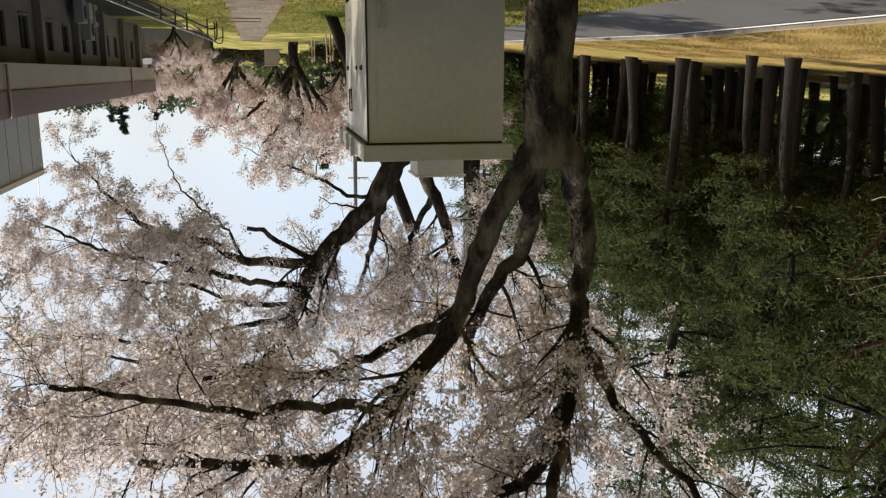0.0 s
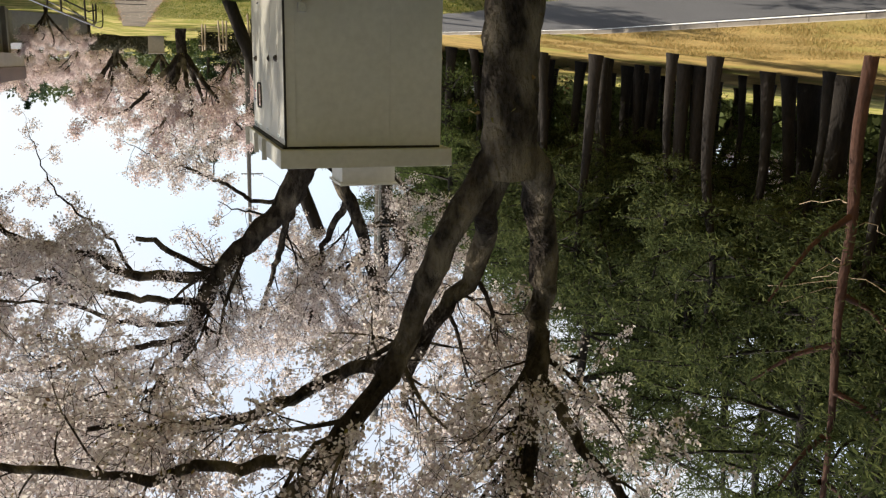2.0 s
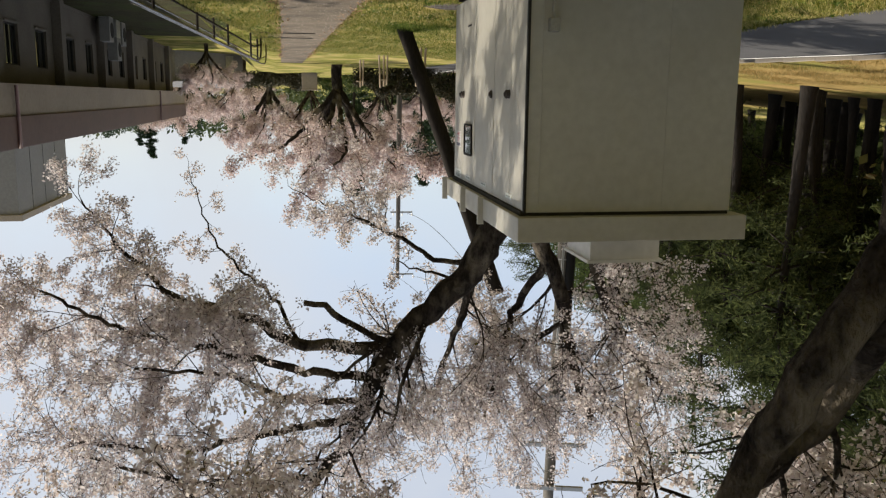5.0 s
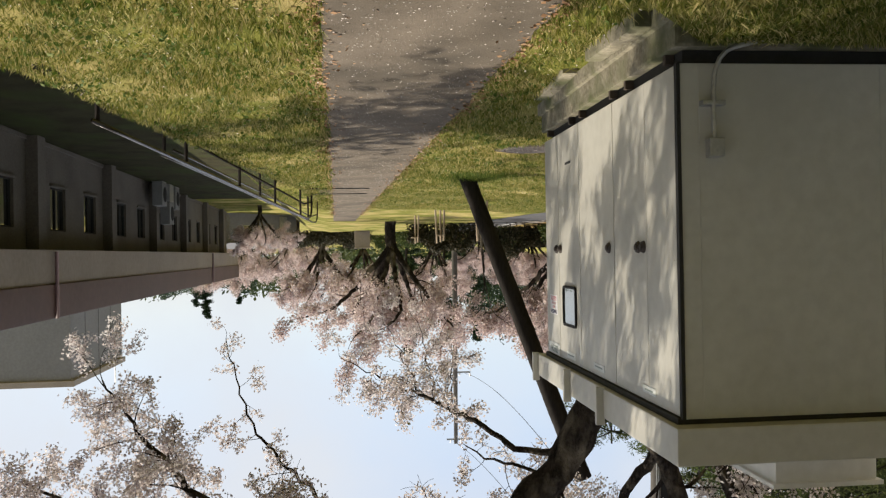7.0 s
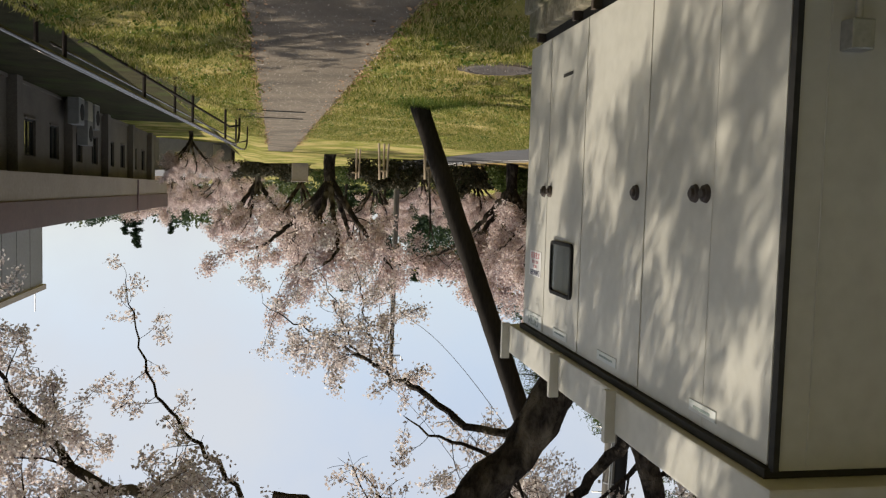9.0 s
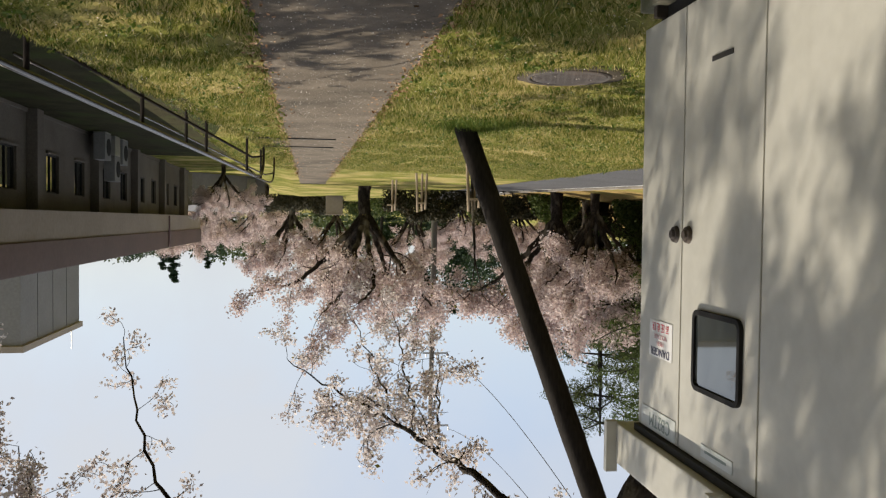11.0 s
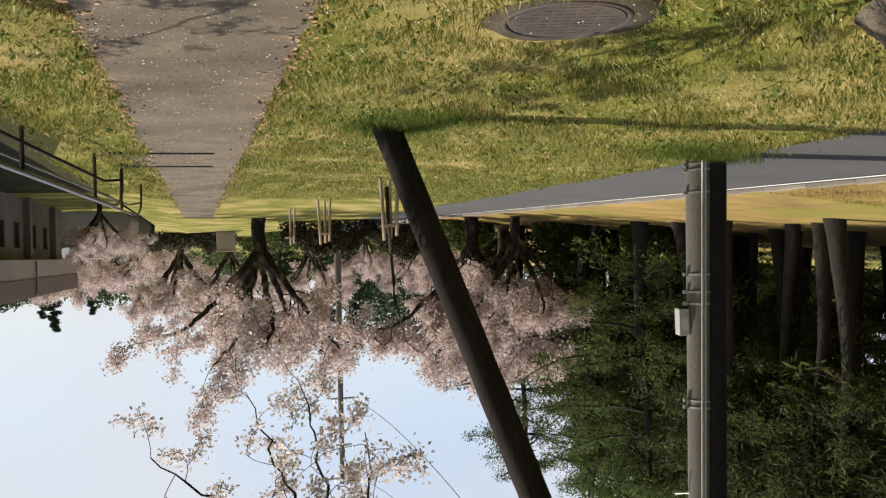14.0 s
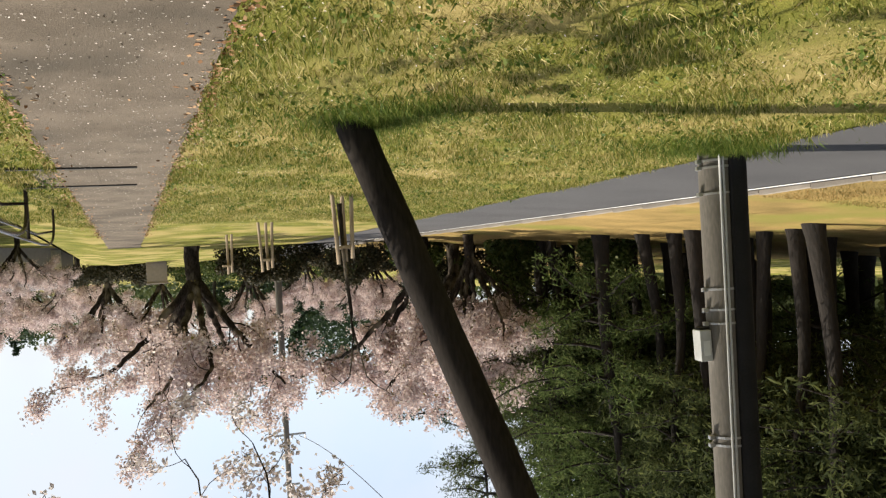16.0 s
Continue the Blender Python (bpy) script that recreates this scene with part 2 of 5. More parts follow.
def rounded_panel(name, x0, x1, z0, z1, y0, y1, radius, material, hole=None):
    """A plate in the xz plane with round corners, from y0 to y1; hole: the width of a border left round an opening."""
    def ring(inset):
        pts = []
        r = max(radius - inset, 0.004)
        for cx, cz, a0 in ((x1 - inset - r, z1 - inset - r, 0), (x0 + inset + r, z1 - inset - r, 90), (x0 + inset + r, z0 + inset + r, 180), (x1 - inset - r, z0 + inset + r, 270)):
            for k in range(6):
                a = radians(a0 + 18 * k)
                pts.append((cx + r * math.cos(a), cz + r * math.sin(a)))
        return pts
    outer = ring(0)
    n = len(outer)
    verts = [(x, y0, z) for x, z in outer] + [(x, y1, z) for x, z in outer]
    faces = [(i, (i + 1) % n, n + (i + 1) % n, n + i) for i in range(n)]
    if hole:
        inner = ring(hole)
        verts += [(x, y0, z) for x, z in inner] + [(x, y1, z) for x, z in inner]
        for i in range(n):
            j = (i + 1) % n
            faces += [(i, j, 2 * n + j, 2 * n + i), (n + i, n + j, 3 * n + j, 3 * n + i), (2 * n + i, 2 * n + j, 3 * n + j, 3 * n + i)]
    else:
        faces += [tuple(range(n)), tuple(range(n, 2 * n))]
    return mesh(name, verts, faces, material)


def tube_data(points, radii, sides=7, wobble=0.0, rng=None):
    P = np.array(points, float)
    R = np.array(radii, float)
    T = np.gradient(P, axis=0)
    T /= np.linalg.norm(T, axis=1)[:, None] + 1e-9
    ref = np.array((0.0, 0.0, 1.0)) if abs(T[0, 2]) < 0.9 else np.array((1.0, 0.0, 0.0))
    A = np.cross(T, ref)
    A /= np.linalg.norm(A, axis=1)[:, None] + 1e-9
    B = np.cross(T, A)
    ang = np.arange(sides) * 2 * np.pi / sides
    rr = R[:, None] * np.ones(sides)
    if wobble and rng is not None:
        rr = rr * (1 + wobble * rng.uniform(-1, 1, rr.shape))
    V = P[:, None] + rr[..., None] * (np.cos(ang)[None, :, None] * A[:, None] + np.sin(ang)[None, :, None] * B[:, None])
    n = len(P)
    i = np.arange(n - 1)[:, None] * sides
    j = np.arange(sides)[None]
    k = (j + 1) % sides
    F = np.stack([i + j, i + k, i + sides + k, i + sides + j], -1).reshape(-1, 4)
    return V.reshape(-1, 3), F


def joined(pieces):
    V, F, o = [], [], 0
    for v, f in pieces:
        V.append(v)
        F.append(f + o)
        o += len(v)
    return np.concatenate(V), np.concatenate(F)


def pipe(name, points, radius, material, sides=10):
    v, f = tube_data(points, [radius] * len(points), sides)
    n = len(points)
    faces = f.tolist() + [list(range(sides)), list(range((n - 1) * sides, n * sides))]
    return mesh(name, v, faces, material, True)


def smooth_line(points, step):
    """A line through a few places, rounded (Catmull-Rom)."""
    P = [np.array(p, float) for p in points]
    P = [2 * P[0] - P[1]] + P + [2 * P[-1] - P[-2]]
    out = []
    for a, b, c, d in zip(P, P[1:], P[2:], P[3:]):
        n = max(2, int(np.linalg.norm(c - b) / step))
        for i in range(n):
            t = i / n
            out.append(0.5 * (2 * b + (c - a) * t + (2 * a - 5 * b + 4 * c - d) * t * t + (3 * b - a - 3 * c + d) * t ** 3))
    out.append(P[-2])
    return np.array(out)


def flakes(centres, size, per, spread, rng, flat=False, squash=1.0, thin=0.62):
    """Small four-cornered petals or leaves round each centre, in all directions."""
    C = np.repeat(np.asarray(centres, float), per, 0)
    n = len(C)
    C = C + rng.normal(0, spread, (n, 3)) * np.array((1, 1, squash))
    a = rng.normal(0, 1, (n, 3))
    if flat:
        a[:, 2] *= 0.15
    a /= np.linalg.norm(a, axis=1)[:, None]
    b = rng.normal(0, 1, (n, 3))
    if flat:
        b[:, 2] *= 0.15
    b -= (b * a).sum(1)[:, None] * a
    b /= np.linalg.norm(b, axis=1)[:, None] + 1e-9
    s = (size * rng.uniform(0.6, 1.3, n))[:, None]
    V = np.stack([C - a * s, C - b * s * thin, C + a * s, C + b * s * thin], 1).reshape(-1, 3)
    F = np.arange(4 * n).reshape(-1, 4)
    return V, F


# ---- the lie of the land: s runs along the path, c to its right-hand side ----
U, R_ = np.array((0.2656, 0.9641)), np.array((0.9641, -0.2656))
O = np.array((3.4, 14.1))


def cs(x, y):
    dx, dy = x - O[0], y - O[1]
    return dx * R_[0] + dy * R_[1], dx * U[0] + dy * U[1]


def xy(c, s):
    return O[0] + c * R_[0] + s * U[0], O[1] + c * R_[1] + s * U[1]


def ease(t):
    t = np.clip(t, 0, 1)
    return t * t * (3 - 2 * t)


ROAD_NEAR, ROAD_FAR = -6.05, -8.66


def road_level(s):
    return np.clip(0.72 - 0.024 * (s - 5.0), 0.0, 0.72)


def lawn_edge(s):
    return np.clip(3.3 - 0.14 * s, 1.15, 4.2)


def land(c, s):
    """Height of the ground."""
    c, s = np.asarray(c, float), np.asarray(s, float)
    zr = road_level(s)
    left = zr * np.clip((-c - 2.6) / 5.8, 0, 1)
    left = left + np.where(c < -8.85, 0.03 + 0.11 * np.clip(-c - 8.85, 0, 40), 0)
    e = lawn_edge(s)
    ramp = 0.10 + np.clip(0.22 * (15.2 - s), 0, 1.6)
    right = -ramp * ease((c - e + 0.03) / 0.35) - (1.9 - ramp) * ease((c - e - 0.7) / 2.6)
    return np.where(c < 0, left, right)


def ground_at(x, y):
    c, s = cs(x, y)
    return float(land(c, s))


# ---- ground, path, road ----
def strip(name, c_of, s0, s1, step, lift, material, cols=2):
    """A band along the path's direction. c_of(s) gives the places across it."""
    ss = np.arange(s0, s1 + step * 0.5, step)
    V, F = [], []
    for s in ss:
        cc = c_of(s)
        for c in cc:
            x, y = xy(c, s)
            V.append((x, y, float(land(c, s)) + lift))
    k = len(c_of(ss[0]))
    for i in range(len(ss) - 1):
        for j in range(k - 1):
            a = i * k + j
            F.append((a, a + 1, a + k + 1, a + k))
    return mesh(name, V, F, material, True)


def build_ground():
    c = np.unique(np.concatenate([np.array((-1500, -700, -300, -150, -90, -60, -45.0)), np.arange(-36, -10, 1.0), np.array((-8.87, -8.83)), np.arange(-9.5, 9, 0.35),
                                  np.arange(9, 30, 3.0), np.array((30, 60, 120, 300, 700, 1500.0))]))
    s = np.unique(np.concatenate([np.array((-1500, -600, -200, -80, -40, -25.0)), np.arange(-16, 40, 0.7), np.arange(40, 80, 4.0), np.array((80, 120, 200, 400, 800, 2000.0))]))
    CC, SS = np.meshgrid(c, s)
    Z = land(CC, SS)
    bumps = np.array([noise.noise(Vector((a * 0.9, b * 0.9, 0))) for a, b in zip(CC.ravel(), SS.ravel())]).reshape(CC.shape)
    Z = Z + 0.02 * bumps * ((np.abs(CC) > 1.2) & ((CC < ROAD_FAR - 0.6) | (CC > ROAD_NEAR + 0.4)) & (CC < 6))
    X, Y = xy(CC, SS)
    V = np.stack([X, Y, Z], -1).reshape(-1, 3)
    n, k = len(s), len(c)
    i, j = np.arange(n - 1)[:, None] * k, np.arange(k - 1)[None]
    F = np.stack([i + j, i + j + 1, i + k + j + 1, i + k + j], -1).reshape(-1, 4)
    return tagged(new("ground", mesh("ground", V, F, GRASS, True)), "patchy spring lawn of green and straw-coloured grass", "ground", kind="structure")


build_ground()
rough = np.random.default_rng(5)


def path_edges(s):
    jag = 0.05 * noise.noise(Vector((s * 1.7, 3.1, 0))) + 0.03 * noise.noise(Vector((s * 6.0, 8.1, 0)))
    jag2 = 0.05 * noise.noise(Vector((s * 1.5, 9.7, 0))) + 0.03 * noise.noise(Vector((s * 6.5, 1.1, 0)))
    left = -0.72 + 0.016 * max(s, 0) + jag
    return [left, left * 0.5, 0.05, 0.4, 0.71 + jag2]


tagged(new("footpath", strip("footpath", path_edges, -16, 31.5, 0.12, 0.012, TRACK)), "worn grey-brown asphalt footpath with pale grit", "path", kind="structure")
tagged(new("road", strip("road", lambda s: list(np.linspace(ROAD_FAR, ROAD_NEAR, 8)), -60, 75, 1.0, 0.012, ASPHALT)), "grey asphalt road along the wood", "road", kind="structure")
tagged(new("road_line", strip("road_line", lambda s: [-8.46, -8.35], -60, 75, 1.0, 0.018, WHITE_LINE)), "thin white line painted along the road edge", "road marking", kind="structure")


def build_kerb():
    base = tagged(new("kerb", strip("kerb_bed", lambda s: [-8.82, -8.67], -60, 75, 1.0, 0.02, KERB)), "pale concrete kerb beside the road", "kerb", kind="structure")
    stone = block("kerb_stone", -0.07, 0.07, -0.495, 0.495, -0.10, 0.05, KERB, 0.012)
    turn = math.atan2(-U[0], U[1])
    for k in range(70):
        s = -12 + k * 1.0
        x, y = xy(-8.75, s)
        part("kerb_stone", stone, base, m=Matrix.Translation((x, y, float(land(-8.75, s)) + 0.03)) @ Matrix.Rotation(turn, 4, "Z"))


build_kerb()
tagged(new("verge", strip("verge", lambda s: list(np.linspace(-25.0, -8.9, 17)), -40, 70, 1.0, 0.015, DRY)), "dry straw-brown grass verge rising to the wood", "verge", kind="structure")


# strip laid over the grass; its dark colour paints the shade below the lawn
tagged(new("bank", strip("bank", lambda s: list(np.linspace(float(lawn_edge(s)) + 0.24 + 0.9 * float(ease((s - 13.0) / 3.0)), 8.68, 36)), -14, 44, 0.5, 0.045, SHADED_BANK)), "bank between lawn edge and hall, its shade put into the colour", "bank", kind="structure")


# ---- the switchgear cubicle beside the path ----
BOX_M = Matrix.Translation((2.0, 14.15, 0)) @ Matrix.Rotation(radians(-14), 4, "Z")   # x: towards the path, y: along it
LENGTH, WIDTH, LOW, HIGH = 3.42, 1.91, 0.375, 2.46


def letters(name, text, size, material, parent, m, squeeze=1.0):
    cu = bpy.data.curves.new(name, "FONT")
    cu.body, cu.size, cu.extrude, cu.align_x, cu.align_y = text, size, 0.0008, "CENTER", "CENTER"
    cu.space_character = 1.05
    cu.materials.append(material)
    ob = new(name, cu)
    ob.parent = parent
    ob.matrix_basis = m @ Matrix.Diagonal((squeeze, 1, 1, 1))
    return ob


def build_cubicle():
    box = thing("switchgear_cubicle", "cream-painted steel switchgear cubicle with doors, dappled by tree shade", "electrical cubicle", BOX_M)
    part("body", block("body", -WIDTH, -0.012, 0.0, LENGTH, LOW, HIGH, BOX, 0.008), box)
    # frame coloured near-black to stand in for the shadow gap under the body
    part("base_frame", block("base_frame", -WIDTH + 0.06, -0.06, 0.06, LENGTH - 0.06, 0.27, LOW, GAP, 0.004), box, "recessed steel base frame, coloured near-black as the shadow gap")
    # doors on the side of the path
    seams = [0.03, 1.23, 2.17, 2.90, LENGTH - 0.005]
    for k, (a, b) in enumerate(zip(seams, seams[1:])):
        d = part("door", block("door", -0.012, 0.006, a + 0.006, b - 0.006, LOW + 0.01, HIGH - 0.012, BOX, 0.004), box)
        if k == 0:
            part("fold", block("fold", 0.0045, 0.0075, 0.54, 0.546, LOW + 0.02, HIGH - 0.02, BOX_ROOF, 0), d)
        for y in {0: (0.60, 0.70), 1: (1.35,), 2: (2.83,), 3: (2.97,)}[k]:
            lock = bmesh.new()
            bmesh.ops.create_cone(lock, segments=20, radius1=0.042, radius2=0.036, depth=0.016, cap_ends=True)
            bmesh.ops.create_cone(lock, segments=16, radius1=0.024, radius2=0.02, depth=0.014, cap_ends=True, matrix=Matrix.Translation((0, 0, 0.013)))
            me = bpy.data.meshes.new("lock")
            lock.to_mesh(me)
            lock.free()
            me.materials.append(IRON)
            hub = part("lock", me, d, "round steel flush lock", Matrix.Translation((0.014, y, 1.445)) @ Matrix.Rotation(radians(90), 4, "Y"))
    # inspection window
    turn = Matrix.Rotation(radians(90), 4, "Z")
    part("window_gasket", rounded_panel("window_gasket", 2.295, 2.735, 1.775, 2.135, -0.024, -0.004, 0.045, BLACK, 0.022), box, "black rubber gasket", turn)
    part("window_pane", rounded_panel("window_pane", 2.312, 2.718, 1.792, 2.118, -0.014, -0.006, 0.032, PANE), box, "dull grey glass", turn)
    # slot handle, labels, danger sign
    part("slot", block("slot", 0.004, 0.010, 2.43, 2.62, 0.672, 0.694, GAP, 0.002), box)
    for a, b, z0, z1 in ((2.36, 2.65, 2.362, 2.418), (1.52, 1.81, 2.352, 2.405), (0.42, 0.66, 2.35, 2.40)):
        lab = part("nameplate", block("nameplate", 0.004, 0.0095, a, b, z0, z1, LABEL, 0.002), box, "small pale nameplate with unreadable print")
        part("print", block("print", 0.0085, 0.0102, a + 0.05, b - 0.04, z0 + 0.02, z0 + 0.032, GREEN_INK, 0), lab)
    plate = part("number_plate", block("number_plate", 0.004, 0.0095, 2.93, 3.36, 2.335, 2.44, LABEL, 0.002), box, "pale number plate")
    stand = Matrix.Rotation(radians(90), 4, "Z") @ Matrix.Rotation(radians(90), 4, "X")
    letters("number", "CB2TM", 0.095, GREEN_INK, plate, Matrix.Translation((0.0102, 3.12, 2.388)) @ stand, 0.85)
    sign = part("danger_sign", block("danger_sign", 0.004, 0.009, 2.985, 3.27, 1.88, 2.065, SIGN, 0.002), box, "white enamelled high voltage warning plate")
    mid = 3.1275
    letters("danger", "DANGER", 0.056, INK, sign, Matrix.Translation((0.0102, mid, 2.035)) @ stand, 1.0)
    letters("high", "HIGH", 0.034, FADED, sign, Matrix.Translation((0.0102, mid, 1.992)) @ stand)
    letters("voltage", "VOLTAGE", 0.034, FADED, sign, Matrix.Translation((0.0102, mid, 1.958)) @ stand)
    # four characters that the built-in font lacks, as strokes
    strokes = [((0.1, 0.9, 0.9, 0.8), (0.25, 0.65, 0.75, 0.55), (0.1, 0.45, 0.2, 0.0), (0.8, 0.45, 0.9, 0.0), (0.2, 0.42, 0.8, 0.35), (0.35, 0.2, 0.65, 0.08)),
               ((0.05, 0.95, 0.95, 0.85), (0.05, 0.85, 0.15, 0.0), (0.5, 0.75, 0.6, 0.1), (0.25, 0.55, 0.9, 0.45), (0.2, 0.1, 1.0, 0.0)),
               ((0.2, 0.95, 0.7, 0.85), (0.1, 0.75, 0.95, 0.65), (0.1, 0.65, 0.2, 0.0), (0.35, 0.5, 0.8, 0.4), (0.4, 0.4, 0.5, 0.05), (0.4, 0.1, 0.95, 0.0)),
               ((0.05, 0.95, 0.15, 0.0), (0.15, 0.9, 0.35, 0.8), (0.4, 0.75, 0.95, 0.65), (0.45, 0.5, 0.9, 0.3), (0.62, 0.95, 0.72, 0.2), (0.4, 0.15, 0.55, 0.0), (0.8, 0.15, 0.95, 0.0))]
    for k, glyph in enumerate(strokes):
        bm = bmesh.new()
        for x0, z1, x1, z0 in glyph:
            y0 = mid + (-0.105 + 0.055 * k) + 0.042 * x0
            y1 = mid + (-0.105 + 0.055 * k) + 0.042 * x1
            g = bmesh.ops.create_cube(bm, size=1)
            for v in g["verts"]:
                v.co = Vector((0.0096 if v.co.x < 0 else 0.0106, y0 if v.co.y < 0 else y1, 1.893 + 0.042 * (z0 if v.co.z < 0 else z1)))
        me = bpy.data.meshes.new("character")
        bm.to_mesh(me)
        bm.free()
        me.materials.append(RED)
        part("character", me, sign)
    # corner post and seams of the shaded end
    part("corner_post", block("corner_post", -0.016, 0.008, -0.010, 0.026, LOW, HIGH, GAP, 0.003), box)
    for x in (-0.13, -1.26):
        part("panel_seam", block("panel_seam", x - 0.003, x + 0.003, -0.004, 0.001, LOW + 0.02, HIGH - 0.02, BOX_ROOF, 0), box)
    # roof with lugs and a ventilation hood
    roof = part("roof", block("roof", -WIDTH - 0.12, 0.075, -0.10, LENGTH + 0.18, HIGH + 0.03, HIGH + 0.25, BOX_ROOF, 0.012), box)
    part("roof_gasket", block("roof_gasket", -WIDTH + 0.01, 0.03, 0.01, LENGTH - 0.01, HIGH - 0.008, HIGH + 0.035, GAP, 0.002), box)
    for y in (1.35, 2.32, LENGTH + 0.15):
        part("roof_lug", block("roof_lug", 0.066, 0.13, y - 0.012, y + 0.03, HIGH + 0.02, HIGH + 0.30, BOX_ROOF, 0.004), roof)
    part("ventilation_hood", block("ventilation_hood", -1.42, -0.74, 0.35, 1.02, HIGH + 0.24, HIGH + 0.52, BOX_ROOF, 0.01), roof)
    part("hood_lip", block("hood_lip", -1.45, -0.71, 0.32, 1.05, HIGH + 0.50, HIGH + 0.53, BOX_ROOF, 0.006), roof)
    # bolts of the base and the conduit on the end
    for y in (0.2, 0.95, 1.30, 2.15, 2.5, 3.3):
        part("anchor_bracket", block("anchor_bracket", -0.06, 0.0, y - 0.02, y + 0.02, 0.28, 0.345, IRON, 0.006), box, "rusty anchor bracket")
    conduit = part("conduit", pipe("conduit", smooth_line([(-0.20, -0.05, 0.86), (-0.20, -0.05, 0.60), (-0.21, -0.06, 0.42), (-0.27, -0.08, 0.32), (-0.40, -0.10, 0.28), (-0.52, -0.11, 0.25)], 0.04), 0.014, STEEL), box, "bent galvanised conduit")
    part("junction_box", block("junction_box", -0.255, -0.165, -0.07, 0.0, 0.82, 0.93, STEEL, 0.008), conduit)
    part("saddle", block("saddle", -0.27, -0.13, -0.062, 0.0, 0.60, 0.63, STEEL, 0.006), conduit)
    part("conduit_foot", block("conduit_foot", -0.62, -0.44, -0.17, -0.06, 0.20, 0.25, CONCRETE, 0.012), conduit)
    return box


build_cubicle()
plinth = thing("cubicle_plinth", "cast concrete plinth under the cubicle, stained", "plinth", BOX_M)
part("slab", block("slab", -WIDTH - 0.05, 0.02, -0.03, LENGTH + 0.05, 0.10, 0.285, MOSSY, 0.02), plinth)
part("footing", block("footing", -WIDTH - 0.10, 0.055, -0.075, LENGTH + 0.09, -0.15, 0.115, MOSSY, 0.03), plinth, "rough mossy footing")


def mound_height(u, w):
    """Soil heaped against the end of the plinth: w metres out from it, u across."""
    n = noise.noise(Vector((u * 2.3, w * 2.3, 7.0)))
    side = min(1.0, max(0.0, (0.25 - u) / 0.4)) * min(1.0, max(0.0, (u + 2.5) / 0.5))
    return side * (0.27 * float(ease(1 - (w - 0.1) / 1.1)) + 0.03 * n * (1 - w / 1.4)) - 0.01


def build_mound():
    us, ws = np.arange(-2.5, 0.31, 0.07), np.arange(0.02, 1.36, 0.07)
    V = []
    for u in us:
        for w in ws:
            p = BOX_M @ Vector((float(u), -float(w), 0))
            V.append((p.x, p.y, ground_at(p.x, p.y) + mound_height(float(u), float(w))))
    k = len(ws)
    F = [(i * k + j, i * k + j + 1, (i + 1) * k + j + 1, (i + 1) * k + j) for i in range(len(us) - 1) for j in range(k - 1)]
    tagged(new("soil_mound", mesh("soil_mound", V, F, GRASS, True)), "grassy soil heaped against the cubicle plinth", "ground", kind="structure")
    rng = np.random.default_rng(571)
    P = []
    for u, w in zip(rng.uniform(-2.4, 0.2, 16000), rng.uniform(0.08, 1.3, 16000)):
        p = BOX_M @ Vector((float(u), -float(w), 0))
        P.append((p.x, p.y, ground_at(p.x, p.y) + mound_height(float(u), float(w))))
    v, f = blades(np.array(P), rng)
    tagged(new("grass", mesh("grass", v, f, BLADE)), "short grass on the soil mound", "ground cover", kind="stuff")


def build_edging():
    """Pale edging stones laid against the plinth."""
    for k, (y, long, lift, tilt) in enumerate(((0.72, 0.95, -0.01, -3), (2.45, 1.2, -0.07, 2))):
        log = thing("edging_stone", "pale weathered edging stone laid along the cubicle plinth", "edging stone", BOX_M @ Matrix.Translation((0.12, y, 0)) @ Matrix.Rotation(radians(tilt), 4, "Z"), "edging stones")
        me = block("stone", -0.06, 0.07, -long / 2, long / 2, -0.08, 0.11 + lift, MOSSY, 0.03)
        part("stone", me, log)


build_edging()


# ---- poles, cover, railing, stakes ----
def build_leaning_pole():
    p = thing("leaning_pole", "dark tarred round pole propping a cherry limb", "pole", Matrix.Translation((4.45, 24.85, 0.0)))
    pts = [Vector((-0.366 * z, 0.0, z)) for z in np.arange(-0.3, 5.75, 0.25)]
    r = [0.150 + 0.016 * min(z.z / 4, 1.0) + 0.003 * math.sin(z.z * 9) for z in pts]
    v, f = tube_data(pts, r, 20)
    part("shaft", mesh("shaft", v, f.tolist() + [list(range(len(v) - 20, len(v)))], DARK_POLE, True), p)


def ring_mesh(name, radius, height, material, thick=0.008):
    bm = bmesh.new()
    bmesh.ops.create_cone(bm, segments=28, radius1=radius + thick, radius2=radius + thick, depth=height, cap_ends=True)
    me = bpy.data.meshes.new(name)
    bm.to_mesh(me)
    bm.free()
    me.materials.append(material)
    return me


